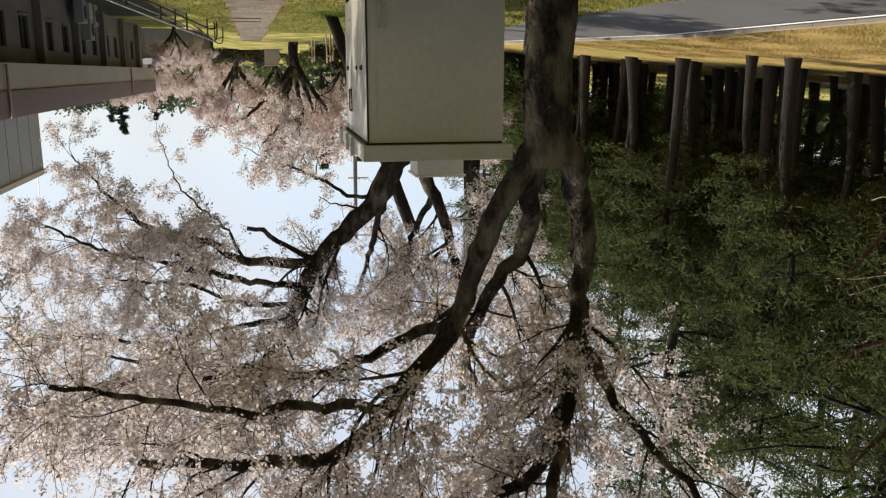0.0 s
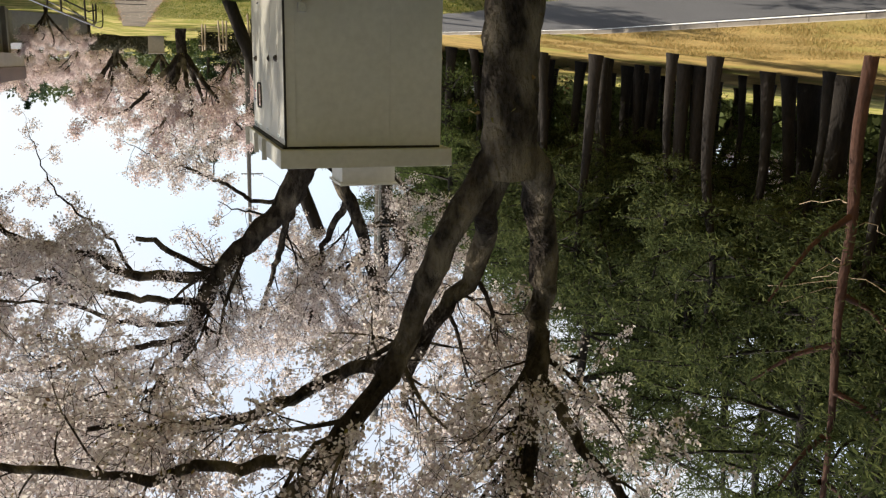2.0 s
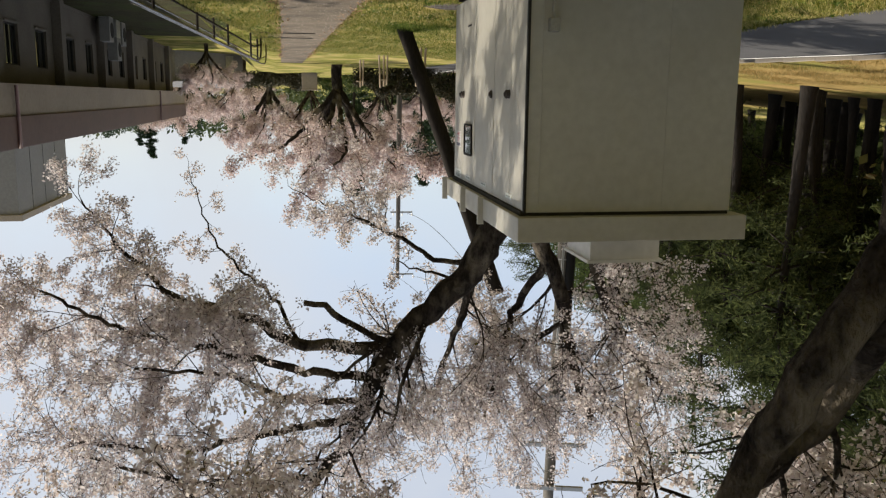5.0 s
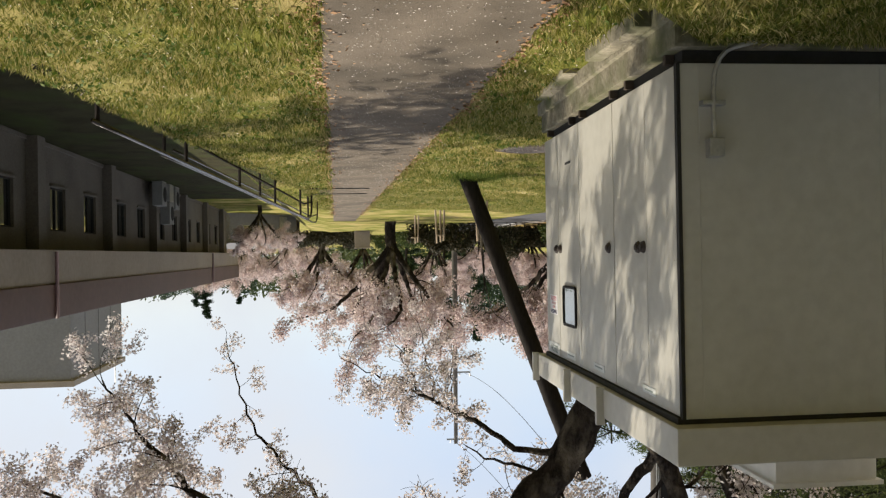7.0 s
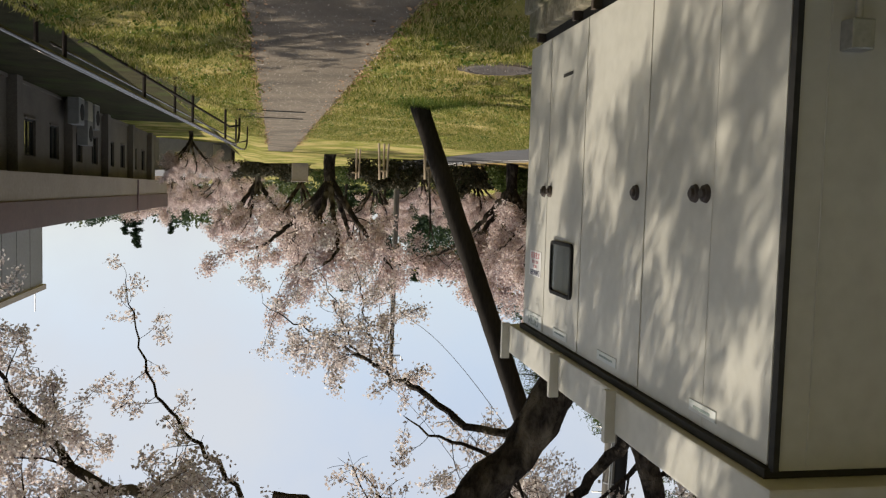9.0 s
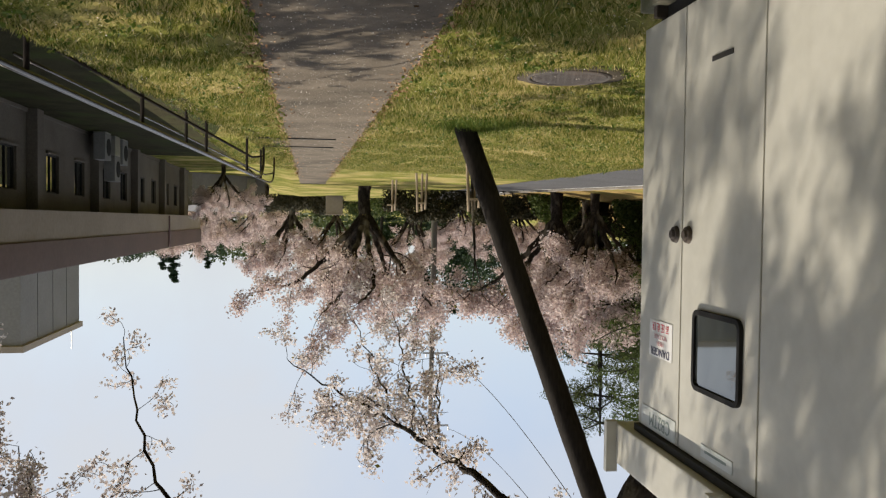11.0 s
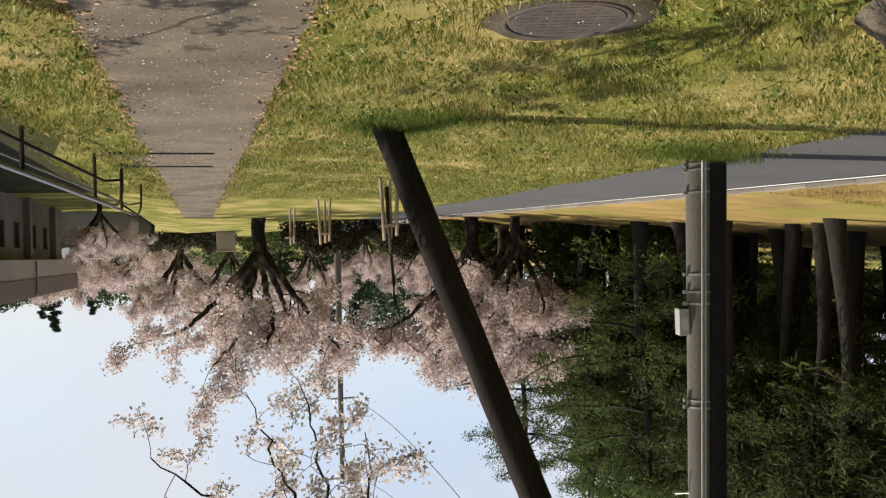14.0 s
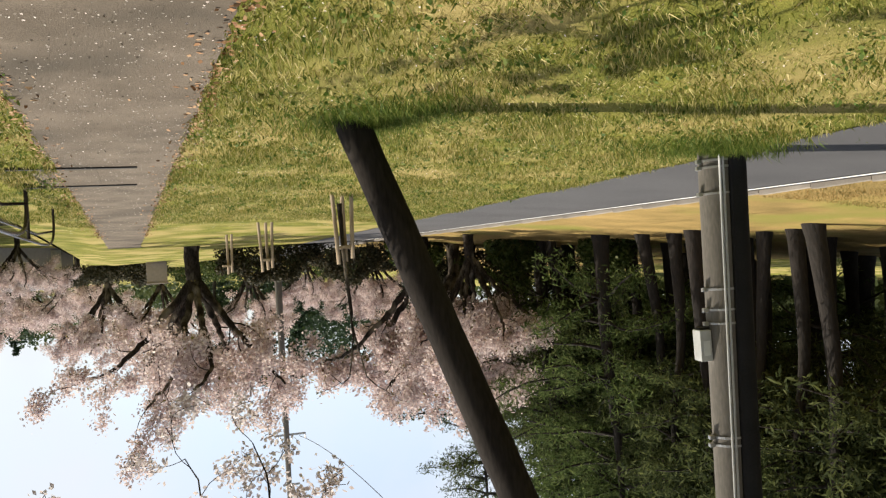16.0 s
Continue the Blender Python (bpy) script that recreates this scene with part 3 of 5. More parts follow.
def build_utility_pole():
    x, y = 0.69, 26.0
    p = thing("utility_pole", "grey concrete utility pole with steel bands and pale conduits", "utility pole", Matrix.Translation((x, y, 0.0)))
    tops = [(0.03 * z, 0.0, z) for z in np.arange(-0.2, 11.3, 0.6)]
    v, f = tube_data(tops, [0.195 - 0.0065 * q[2] for q in tops], 28)
    part("shaft", mesh("shaft", v, f.tolist() + [list(range(len(v) - 28, len(v)))], POLE, True), p)
    for z in (0.45, 0.52, 0.79, 1.77, 1.98, 2.12, 3.28, 3.36, 5.1, 6.6):
        part("steel_band", ring_mesh("steel_band", 0.195 - 0.0065 * z, 0.022, STEEL), p, m=Matrix.Translation((0.03 * z, 0, z)))
        part("band_buckle", block("band_buckle", -0.02, 0.03, -0.03, 0.03, -0.02, 0.02, STEEL, 0.005), p, m=Matrix.Translation((0.03 * z + 0.205, -0.03, z)))
    for dx in (0.02, 0.055):
        part("conduit", pipe("conduit", [(dx + 0.03 * z, -0.205 + 0.0065 * z, z) for z in np.arange(0.2, 8.2, 0.8)], 0.013, AC_PAINT), p, "pale plastic conduit")
    part("cable", pipe("cable", [(-0.06 + 0.03 * z, -0.20 + 0.0065 * z, z) for z in np.arange(0.2, 9.2, 0.8)], 0.022, BLACK), p, "black cable")
    # black guard made wide so that it also paints the pole's shaded side
    part("cable_guard", pipe("cable_guard", [(-0.135 + 0.03 * z, -0.13 + 0.004 * z, z) for z in np.arange(0.1, 9.2, 0.7)], 0.115, BLACK, 16), p, "black half-round cable guard, widened as the pole's shaded side")
    lamp = part("meter_box", block("meter_box", 0.0, 0.12, -0.10, 0.10, -0.16, 0.16, AC_PAINT, 0.012), p, "off-white meter box", Matrix.Translation((0.245, 0.02, 2.34)))
    part("meter_glass", block("meter_glass", 0.02, 0.09, -0.106, -0.098, -0.05, 0.10, LABEL, 0.004), lamp)
    part("bracket", block("bracket", -0.06, 0.10, -0.06, 0.06, -0.185, -0.16, BLACK, 0.006), lamp)
    for z in (4.4, 5.6, 6.8, 8.0):
        for side in (-1, 1):
            part("step_bolt", pipe("step_bolt", [(side * 0.15 + 0.03 * z, 0, z), (side * 0.33 + 0.03 * z, 0, z)], 0.012, STEEL, 8), p)
    for z in (8.4, 9.6, 10.7):
        part("cross_arm", block("cross_arm", -0.8, 0.8, -0.20, -0.12, -0.05, 0.05, STEEL, 0.008), p, m=Matrix.Translation((0.03 * z, 0, z)))


def build_far_pole():
    p = thing("utility_pole", "tall slim grey utility pole far down the path", "utility pole", Matrix.Translation((8.35, 53.5, -0.3)))
    v, f = tube_data([(0.01 * z, 0, z) for z in np.arange(0, 12.6, 1.0)], [0.16 - 0.005 * z for z in np.arange(0, 12.6, 1.0)], 16)
    part("shaft", mesh("shaft", v, f, POLE, True), p)
    for z, long in ((8.2, 1.25), (10.3, 0.7), (11.8, 1.4)):
        part("cross_arm", block("cross_arm", -long * 0.35, long * 0.65, -0.16, -0.08, -0.04, 0.04, STEEL, 0.006), p, m=Matrix.Translation((0.01 * z, 0, z)) @ Matrix.Rotation(radians(170), 4, "Z"))
        for k in (-0.3, 0.1, 0.55):
            part("insulator", pipe("insulator", [(-k * long, 0.12, z + 0.04), (-k * long, 0.12, z + 0.2)], 0.04, SIGN, 8), p)


def build_wires():
    for a, b, sag in (((7.9, 53.5, 7.95), (0.95, 26.0, 8.45), 0.9), ((8.6, 53.5, 11.6), (0.95, 26.0, 10.7), 0.8), ((7.6, 53.5, 11.6), (0.7, 26.0, 9.6), 1.0)):
        A, B = Vector(a), Vector(b)
        pts = [A.lerp(B, t) - Vector((0, 0, sag * 4 * t * (1 - t))) for t in np.linspace(0, 1, 26)]
        w = thing("overhead_wire", "thin dark overhead wire between the poles", "wire", group="overhead wires")
        part("strand", pipe("strand", pts, 0.011, CABLE, 6), w)


def build_manhole():
    x, y = 3.1, 21.05
    m = thing("manhole_cover", "rusty cast-iron manhole cover set in the lawn", "manhole cover", Matrix.Translation((x, y, ground_at(x, y))))
    bm = bmesh.new()
    bmesh.ops.create_cone(bm, segments=48, radius1=0.36, radius2=0.355, depth=0.05, cap_ends=True, matrix=Matrix.Translation((0, 0, -0.006)))
    me = bpy.data.meshes.new("lid")
    bm.to_mesh(me)
    bm.free()
    me.materials.append(IRON)
    lid = part("lid", me, m)
    v, f = tube_data([(0.385 * math.cos(a), 0.385 * math.sin(a), 0.004) for a in np.linspace(0, 2 * math.pi, 49)], [0.022] * 49, 8)
    part("rim", mesh("rim", v, f, IRON, True), m, "rusty iron rim")
    ring, k = [], 40
    for i in range(k):
        a = 2 * math.pi * i / k
        w = 0.50 + 0.05 * noise.noise(Vector((math.cos(a) * 1.5, math.sin(a) * 1.5, 4.0))) + 0.10 * max(0.0, -math.cos(a - 0.6))
        ring += [(0.37 * math.cos(a), 0.37 * math.sin(a), 0.012), (w * math.cos(a), w * math.sin(a), 0.008), (w * math.cos(a), w * math.sin(a), -0.05)]
    part("collar", mesh("collar", ring, [q for i in range(k) for q in ((3 * i, 3 * i + 1, 3 * ((i + 1) % k) + 1, 3 * ((i + 1) % k)), (3 * i + 1, 3 * i + 2, 3 * ((i + 1) % k) + 2, 3 * ((i + 1) % k) + 1))], DIRT, True), m, "bare dirt collar")
    stud = block("stud", -0.025, 0.025, -0.025, 0.025, 0.016, 0.0215, IRON, 0.002)
    for i in range(-4, 5):
        for j in range(-4, 5):
            if i * i + j * j < 18:
                part("stud", stud, lid, m=Matrix.Translation((i * 0.07, j * 0.07, 0)))


def build_railing(shift, s_end, top_end, label, gap=2.6, thick=0.024, lower=0.30):
    """Two pipe rails on posts down the ramp; the top rail bends down into the end post."""
    r = thing("pipe_railing", label, "railing", group="pipe railings")

    def place(s, drop=0.0):
        x, y = xy(3.3 + shift - 0.14 * s, s)
        return Vector((x, y, top_end - 0.039 * (s_end - 1.4 - s) - drop))

    stations = np.arange(s_end - 1.45, 2.6, -gap)
    for s in stations:
        foot = place(s)
        c, _ = cs(foot.x, foot.y)
        base = min(foot.z - 0.72, float(land(c, s)) - 0.05)
        part("post", pipe("post", [Vector((foot.x, foot.y, base)), foot - Vector((0, 0, 0.02))], 0.024, POST_PAINT, 8), r)
    last = stations[-1] - 0.3
    bend = [(0.0, 0.95), (0.0, 0.36), (0.03, 0.24), (0.10, 0.14), (0.22, 0.07), (0.42, 0.025), (0.8, 0.0)]
    top = [place(s_end - k, d) for k, d in bend] + [place(s) for s in np.arange(s_end - 1.45, last, -0.7)]
    part("top_rail", pipe("top_rail", top, thick, RAIL_PAINT, 12), r)
    mid = [place(s_end, lower + 0.14)] + [place(s, lower) for s in np.arange(s_end - 1.0, last, -0.7)]
    part("mid_rail", pipe("mid_rail", mid, thick * 0.8, POST_PAINT if lower > 0.2 else RAIL_PAINT, 10), r)


def build_stakes():
    for x, y, n in ((4.75, 31.0, 3), (6.7, 36.8, 3), (8.25, 40.7, 2)):
        z = ground_at(x, y)
        g = thing("tree_stakes", "group of bleached round stakes round a young tree", "tree stakes", Matrix.Translation((x, y, z)), "tree stakes")
        for k in range(n):
            dx, dy = (0.16 * (k - 1), 0.12 * (k % 2))
            part("stake", pipe("stake", [(dx, dy, -0.1), (dx * 0.8, dy * 0.8, 0.55), (dx * 0.7, dy * 0.7, 1.05 + 0.04 * k)], 0.033, STAKE, 8), g)
        part("binding", ring_mesh("binding", 0.15, 0.05, STAKE, 0.01), g, m=Matrix.Translation((0, 0.05, 0.86)) @ Matrix.Diagonal((1, 0.6, 1, 1)))


def build_drain_slab():
    x, y = 7.76, 27.55
    g = thing("drain_slab", "weathered concrete drain slab at the edge of the path", "drain cover", Matrix.Translation((x, y, ground_at(x, y))) @ Matrix.Rotation(math.atan2(-U[0], U[1]), 4, "Z"))
    part("slab", block("slab", -0.34, 0.34, -0.75, 0.75, -0.08, 0.016, TRACK, 0.012), g)
    for y1 in (-0.80, 0.80):
        part("drain_edge", block("drain_edge", -0.75, 0.55, y1 - 0.03, y1 + 0.03, -0.05, 0.03, GAP, 0.004), g, "dark steel channel edge")


build_drain_slab()
build_leaning_pole()
build_utility_pole()
build_far_pole()
build_wires()
build_manhole()
build_railing(0.0, 15.1, 0.58, "dark brown pipe railing at the edge of the lawn")
build_railing(0.30, 17.8, 0.575, "dark brown pipe railing just below the lawn edge", 5.2, 0.019, 0.13)
build_stakes()


# ---- buildings ----
def build_hall():
    turn = Matrix.Translation((*O, 0)) @ Matrix.Rotation(math.atan2(-U[0], U[1]), 4, "Z")   # x: c, y: s
    h = thing("low_hall", "long single-storey hall with grey walls, beige fascia and brown roof edge", "building", turn)
    s0, s1, wall = -14.0, 59.0, 8.75
    # front wall with window openings, built bay by bay
    bays = np.arange(3.9, 59, 7.35)
    starts = [s0] + list(bays)
    for a, b in zip(starts, list(bays) + [s1]):
        if b - a < 1.0:
            continue
        span = b - a
        openings = [(a + span * 0.22, a + span * 0.22 + 1.35), (a + span * 0.66, a + span * 0.66 + 1.35)] if span > 4 else []
        x0, x1 = wall, wall + 0.25
        edges = [a] + [v for o in openings for v in o] + [b]
        for i in range(0, len(edges), 2):
            part("wall", block("wall", x0, x1, edges[i], edges[i + 1], -2.2, 1.25, PLASTER, 0), h)
        for o0, o1 in openings:
            part("wall", block("wall", x0, x1, o0, o1, -2.2, -0.65, PLASTER, 0), h)
            part("wall", block("wall", x0, x1, o0, o1, 0.62, 1.25, PLASTER, 0), h)
            win = part("window", block("window", x0 + 0.12, x0 + 0.135, o0, o1, -0.65, 0.62, GLASS, 0), h, "dark sliding window")
            for q0, q1, z0, z1 in ((o0, o1, -0.65, -0.60), (o0, o1, 0.57, 0.62), (o0, o0 + 0.05, -0.6, 0.57), (o1 - 0.05, o1, -0.6, 0.57), ((o0 + o1) / 2 - 0.03, (o0 + o1) / 2 + 0.03, -0.6, 0.57)):
                part("frame", block("frame", x0 + 0.08, x0 + 0.15, q0, q1, z0, z1, GAP, 0), win)
            part("sill", block("sill", x0 - 0.06, x0 + 0.1, o0 - 0.05, o1 + 0.05, -0.71, -0.655, PLASTER, 0.01), win)
    for b in bays:
        part("pilaster", block("pilaster", wall - 0.32, wall - 0.002, b - 0.3, b + 0.3, -2.2, 1.24, PLASTER, 0.01), h)
    part("end_wall", block("end_wall", wall, wall + 12, s1 - 0.25, s1, -2.2, 1.25, PLASTER, 0), h)
    part("back_wall", block("back_wall", wall + 11.75, wall + 12, s0, s1, -2.2, 1.25, PLASTER, 0), h)
    part("plinth", block("plinth", wall - 0.06, wall - 0.003, s0, s1, -2.2, -1.75, PLASTER, 0.01), h)
    part("fascia", block("fascia", 8.0, wall + 12.6, s0 - 0.5, s1 + 0.5, 1.2, 2.1, BEIGE, 0.02), h, "beige fascia under the roof edge")
    part("roof_edge", block("roof_edge", 7.94, wall + 12.66, s0 - 0.56, s1 + 0.56, 2.1, 3.0, BROWN, 0.03), h, "dark brown metal roof edge")
    for s in (18.0, 46.0):
        part("downpipe", pipe("downpipe", [(7.9, s, 1.25), (7.9, s, 3.0)], 0.05, BROWN, 10), h)


def build_condensers():
    for s, dz in ((32.6, 0.0), (34.2, 0.75), (35.6, 0.0)):
        x, y = xy(8.2, s)
        u = thing("air_conditioner_unit", "pale outdoor air conditioner unit standing by the hall wall", "air conditioner", Matrix.Translation((x, y, -1.9)) @ Matrix.Rotation(math.atan2(-U[0], U[1]), 4, "Z"), "air conditioner units")
        part("stand", block("stand", -0.2, 0.25, -0.45, 0.45, -0.05, 0.08 + dz, STEEL, 0.01), u)
        case = part("casing", block("casing", -0.2, 0.22, -0.5, 0.5, 0.08 + dz, 1.1 + dz, CASING, 0.02), u)
        part("fan_grille", ring_mesh("fan_grille", 0.33, 0.02, BLACK, 0.0), case, m=Matrix.Translation((-0.205, 0.08, 0.6 + dz)) @ Matrix.Rotation(radians(90), 4, "Y"))


def build_grey_block():
    a, b = Vector((50.5, 94.5, 0)), Vector((46.0, 77.8, 0))
    along = (a - b).normalized()
    side = Vector((along.y, -along.x, 0))
    m = Matrix.Translation(b) @ Matrix.Rotation(math.atan2(along.y, along.x) - math.pi / 2, 4, "Z")
    g = thing("grey_building", "plain grey-clad tall building behind the hall", "building", m)
    long = (a - b).length
    part("wall", block("wall", 0, 26, 0, long, -2.5, 12.2, GREY_WALL, 0.02), g)
    part("roof", block("roof", -0.3, 26.3, -0.3, long + 0.3, 12.2, 12.75, BEIGE, 0.05), g)
    for y in np.arange(4.3, long, 4.3):
        part("joint", block("joint", -0.02, 0.01, y - 0.04, y + 0.04, -2.4, 12.1, GAP, 0), g)
    part("aerial", pipe("aerial", [(0.6, long - 0.5, 12.6), (0.6, long - 0.5, 15.0)], 0.06, STEEL, 6), g)


def build_shed(x, y, wide, deep, tall, z, label, ridge=0.9, material=None, turn=-15.0):
    g = thing("shed", label, "shed", Matrix.Translation((x, y, z)) @ Matrix.Rotation(radians(turn), 4, "Z"), "far sheds")
    part("wall", block("wall", 0, wide, 0, deep, -0.3, tall, material or PLASTER, 0.02), g)
    v = [(-0.4, -0.4, tall), (wide + 0.4, -0.4, tall), (wide + 0.4, deep + 0.4, tall), (-0.4, deep + 0.4, tall), (-0.4, deep / 2, tall + ridge), (wide + 0.4, deep / 2, tall + ridge),
         (-0.4, -0.4, tall + 0.08), (wide + 0.4, -0.4, tall + 0.08), (wide + 0.4, deep + 0.4, tall + 0.08), (-0.4, deep + 0.4, tall + 0.08)]
    part("roof", mesh("roof", v, [(0, 1, 2, 3), (6, 7, 5, 4), (8, 9, 4, 5), (0, 6, 4, 9, 3), (1, 2, 8, 5, 7), (0, 1, 7, 6), (2, 3, 9, 8)], SLATE), g)
    w = part("window", block("window", wide * 0.55, wide * 0.8, -0.02, 0.03, tall * 0.4, tall * 0.8, GLASS, 0), g)
    part("window_frame", block("window_frame", wide * 0.55 - 0.06, wide * 0.8 + 0.06, -0.035, -0.021, tall * 0.4 - 0.06, tall * 0.4, STEEL, 0), w)
    part("door", block("door", wide * 0.15, wide * 0.15 + 0.9, -0.03, 0.02, 0.0, 2.0, STEEL, 0.01), g)


build_hall()
build_condensers()
build_grey_block()
build_shed(24.8, 77.0, 7.6, 5.0, 2.1, -1.75, "grey shed below the hall end", 0.5, GREY_WALL, -66.8)


def build_far_cabinet():
    g = thing("roadside_cabinet", "plain beige steel cabinet standing under the big cherry tree", "cabinet", Matrix.Translation((14.4, 59.6, ground_at(14.4, 59.6))) @ Matrix.Rotation(radians(-15), 4, "Z"))
    part("body", block("body", 0, 0.95, 0, 0.6, -0.3, 1.02, BEIGE, 0.02), g)
    part("lid", block("lid", -0.05, 1.0, -0.05, 0.65, 1.02, 1.09, BEIGE, 0.015), g)
    part("door", block("door", 0.08, 0.87, -0.018, 0.002, 0.08, 0.95, BEIGE, 0.008), g)


build_far_cabinet()


# ---- trees ----
def grow(rng, limb, radius, spacing, length, levels, up=0.12, droop=0.0, out=None, level=0):
    """Side branches along a limb, and theirs in turn. Gathers (points, radii, level)."""
    out = [] if out is None else out
    seg = np.linalg.norm(np.diff(limb, axis=0), axis=1)
    total = seg.sum()
    at = np.concatenate([[0], np.cumsum(seg)])
    d = spacing * rng.uniform(0.6, 1.2) + total * (0.27 if level == 0 else 0.12)
    while d < total:
        i = min(int(np.searchsorted(at, d)), len(limb) - 1)
        t = limb[i] - limb[i - 1]
        t = t / (np.linalg.norm(t) + 1e-9)
        k = rng.normal(0, 1, 3)
        k -= (k @ t) * t
        k /= np.linalg.norm(k) + 1e-9
        way = t * rng.uniform(0.45, 0.95) + k * rng.uniform(0.5, 0.95) + np.array((0, 0, up))
        way /= np.linalg.norm(way)
        n = length * rng.uniform(0.55, 1.15) * (1 - 0.35 * d / total)
        steps = 6 if level == 0 else 4
        p = [limb[i]]
        bend = rng.normal(0, 0.16, 3)
        for _ in range(steps):
            way = way + bend + rng.normal(0, 0.10, 3) + np.array((0, 0, 0.05 - droop))
            way /= np.linalg.norm(way)
            p.append(p[-1] + way * n / steps)
        p = np.array(p)
        frac = d / total
        r = max(radius * (1 - 0.7 * frac) * 0.45, 0.004)
        out.append((p, np.linspace(r, max(r * 0.35, 0.003), len(p)), level + 1))
        if level + 1 < levels:
            grow(rng, p, r, spacing * 0.62, length * 0.52, levels, up, droop, out, level + 1)
        d += spacing * rng.uniform(0.6, 1.4)
    return out


def along(points, gap, rng):
    seg = np.linalg.norm(np.diff(points, axis=0), axis=1)
    n = max(1, int(seg.sum() / gap))
    t = np.sort(rng.uniform(0.15, 1, n)) * (len(points) - 1)
    i = np.minimum(t.astype(int), len(points) - 2)
    f = (t - i)[:, None]
    return points[i] * (1 - f) + points[i + 1] * f


def cherry(name, label, trunk, trunk_r, limbs, seed, spacing=0.42, length=1.7, levels=3, gap=0.05, petal=0.021, per=5, material=None, sprouts=0.12, group="", up=0.12, droop=0.0, spread=0.028, at=None, clusters=0):
    """trunk: places up the trunk; limbs: (places, thick radius, thin radius)."""
    rng = np.random.default_rng(seed)
    t = thing(name, label, "tree", at, group)
    line = smooth_line(trunk, 0.14)
    z0 = line[0][2]
    rr = np.array([trunk_r * (1 + 0.45 * math.exp(-(q[2] - z0 + 0.05) / 0.22) - 0.04 * (q[2] - z0)) for q in line])
    v, f = tube_data(line, rr, 22, 0.085, rng)
    part("trunk", mesh("trunk", v, f, BARK, True), t)
    if at is None and trunk_r > 0.2:
        spot = line[(line[:, 2] > z0 + 1.2) & (line[:, 2] < z0 + 2.1)]
        spot = np.repeat(spot, 3, 0) + rng.normal(0, 1, (3 * len(spot), 3)) * np.array((0.8, 0.8, 0.3)) * trunk_r
        v, f = flakes(spot, 0.035, 4, 0.05, rng)
        tagged(part("trunk_shoot", mesh("trunk_shoot", v, f, SPROUT), t, "fresh yellow-green shoots on the bark"), kind="stuff")
    wood, tips, sure = [], [], []
    for places, r0, r1, *rest in limbs:
        bushy = rest[0] if rest else 1.0
        q = smooth_line(places, 0.18)
        q[1:-1] += rng.normal(0, 0.025, q[1:-1].shape)
        radii = np.linspace(r0, r1, len(q))
        v, f = tube_data(q, radii * (1 + 0.08 * rng.uniform(-1, 1, len(q))), 10, 0.05, rng)
        part("limb", mesh("limb", v, f, BARK, True), t)
        for p, r, lv in grow(rng, q, (r0 + r1) / 2, spacing, length * bushy, levels, up, droop):
            wood.append(tube_data(p, r, 5 if lv == 1 else 4 if lv == 2 else 3))
            if lv >= 2 or levels == 1:
                (sure if len(rest) > 1 else tips).append(along(p, gap * (rest[1] if len(rest) > 1 else 1), rng))
    if wood:
        v, f = joined(wood)
        tagged(part("twig", mesh("twig", v, f, BARK, True), t), kind="stuff")
    c = np.concatenate(tips)
    if clusters and len(c) > clusters:
        c = c[rng.permutation(len(c))[:clusters]]
    c = np.concatenate([c] + sure)
    v, f = flakes(c, petal, per, spread, rng)
    tagged(part("blossom", mesh("blossom", v, f, material or BLOSSOM), t), kind="stuff")
    if sprouts:
        pick = c[rng.random(len(c)) < sprouts]
        v, f = flakes(pick, petal * 1.1, 2, spread * 1.2, rng)
        tagged(part("young_leaves", mesh("young_leaves", v, f, SPROUT), t), kind="stuff")
    return t


near = [
    ([(-0.22, 11.9, 2.25), (-0.04, 11.9, 2.61), (0.26, 11.9, 3.03), (0.48, 12.1, 3.70), (0.68, 12.3, 4.35), (0.95, 12.2, 4.76), (1.27, 12.0, 5.08), (1.50, 11.9, 5.42), (2.15, 11.9, 6.02), (3.3, 11.9, 6.15), (4.5, 11.8, 6.1)], 0.155, 0.05),
    ([(0.80, 12.3, 4.45), (1.16, 12.8, 4.72), (1.57, 13.0, 4.98), (2.05, 13.1, 5.25), (2.9, 13.2, 5.5), (4.2, 13.3, 5.6)], 0.085, 0.03),
    ([(1.46, 11.95, 5.38), (2.45, 11.9, 5.40), (3.3, 11.8, 5.42), (4.1, 11.7, 5.25), (5.3, 11.4, 5.0)], 0.07, 0.025),
    ([(-0.20, 11.95, 2.45), (-0.10, 12.0, 2.82), (-0.16, 12.4, 3.24), (0.0, 12.6, 3.72), (0.23, 12.6, 3.98), (0.5, 13.0, 4.6), (0.6, 13.4, 5.4)], 0.13, 0.05),
    ([(-0.40, 11.95, 2.25), (-0.66, 12.2, 2.75), (-0.78, 12.4, 3.2), (-0.80, 12.5, 3.6), (-0.76, 12.5, 4.2), (-0.74, 12.4, 4.65), (-0.62, 12.2, 5.3), (-0.5, 12.1, 6.2), (-0.5, 12.1, 7.0)], 0.17, 0.07),
    ([(-0.74, 12.4, 4.6), (-1.2, 11.9, 5.3), (-1.9, 11.4, 6.0), (-2.8, 10.9, 6.6)], 0.07, 0.03),
    ([(-0.60, 12.2, 5.5), (-0.2, 11.8, 6.1), (0.6, 11.6, 6.5), (1.8, 11.4, 6.7)], 0.09, 0.04),
    ([(-0.65, 12.2, 5.0), (-0.4, 11.2, 5.9), (0.2, 10.2, 6.5), (0.9, 9.2, 6.8)], 0.08, 0.03),
    ([(-0.76, 12.5, 4.2), (-0.9, 12.9, 4.9), (-1.1, 13.6, 5.6), (-1.2, 15.0, 6.0)], 0.07, 0.03),
]
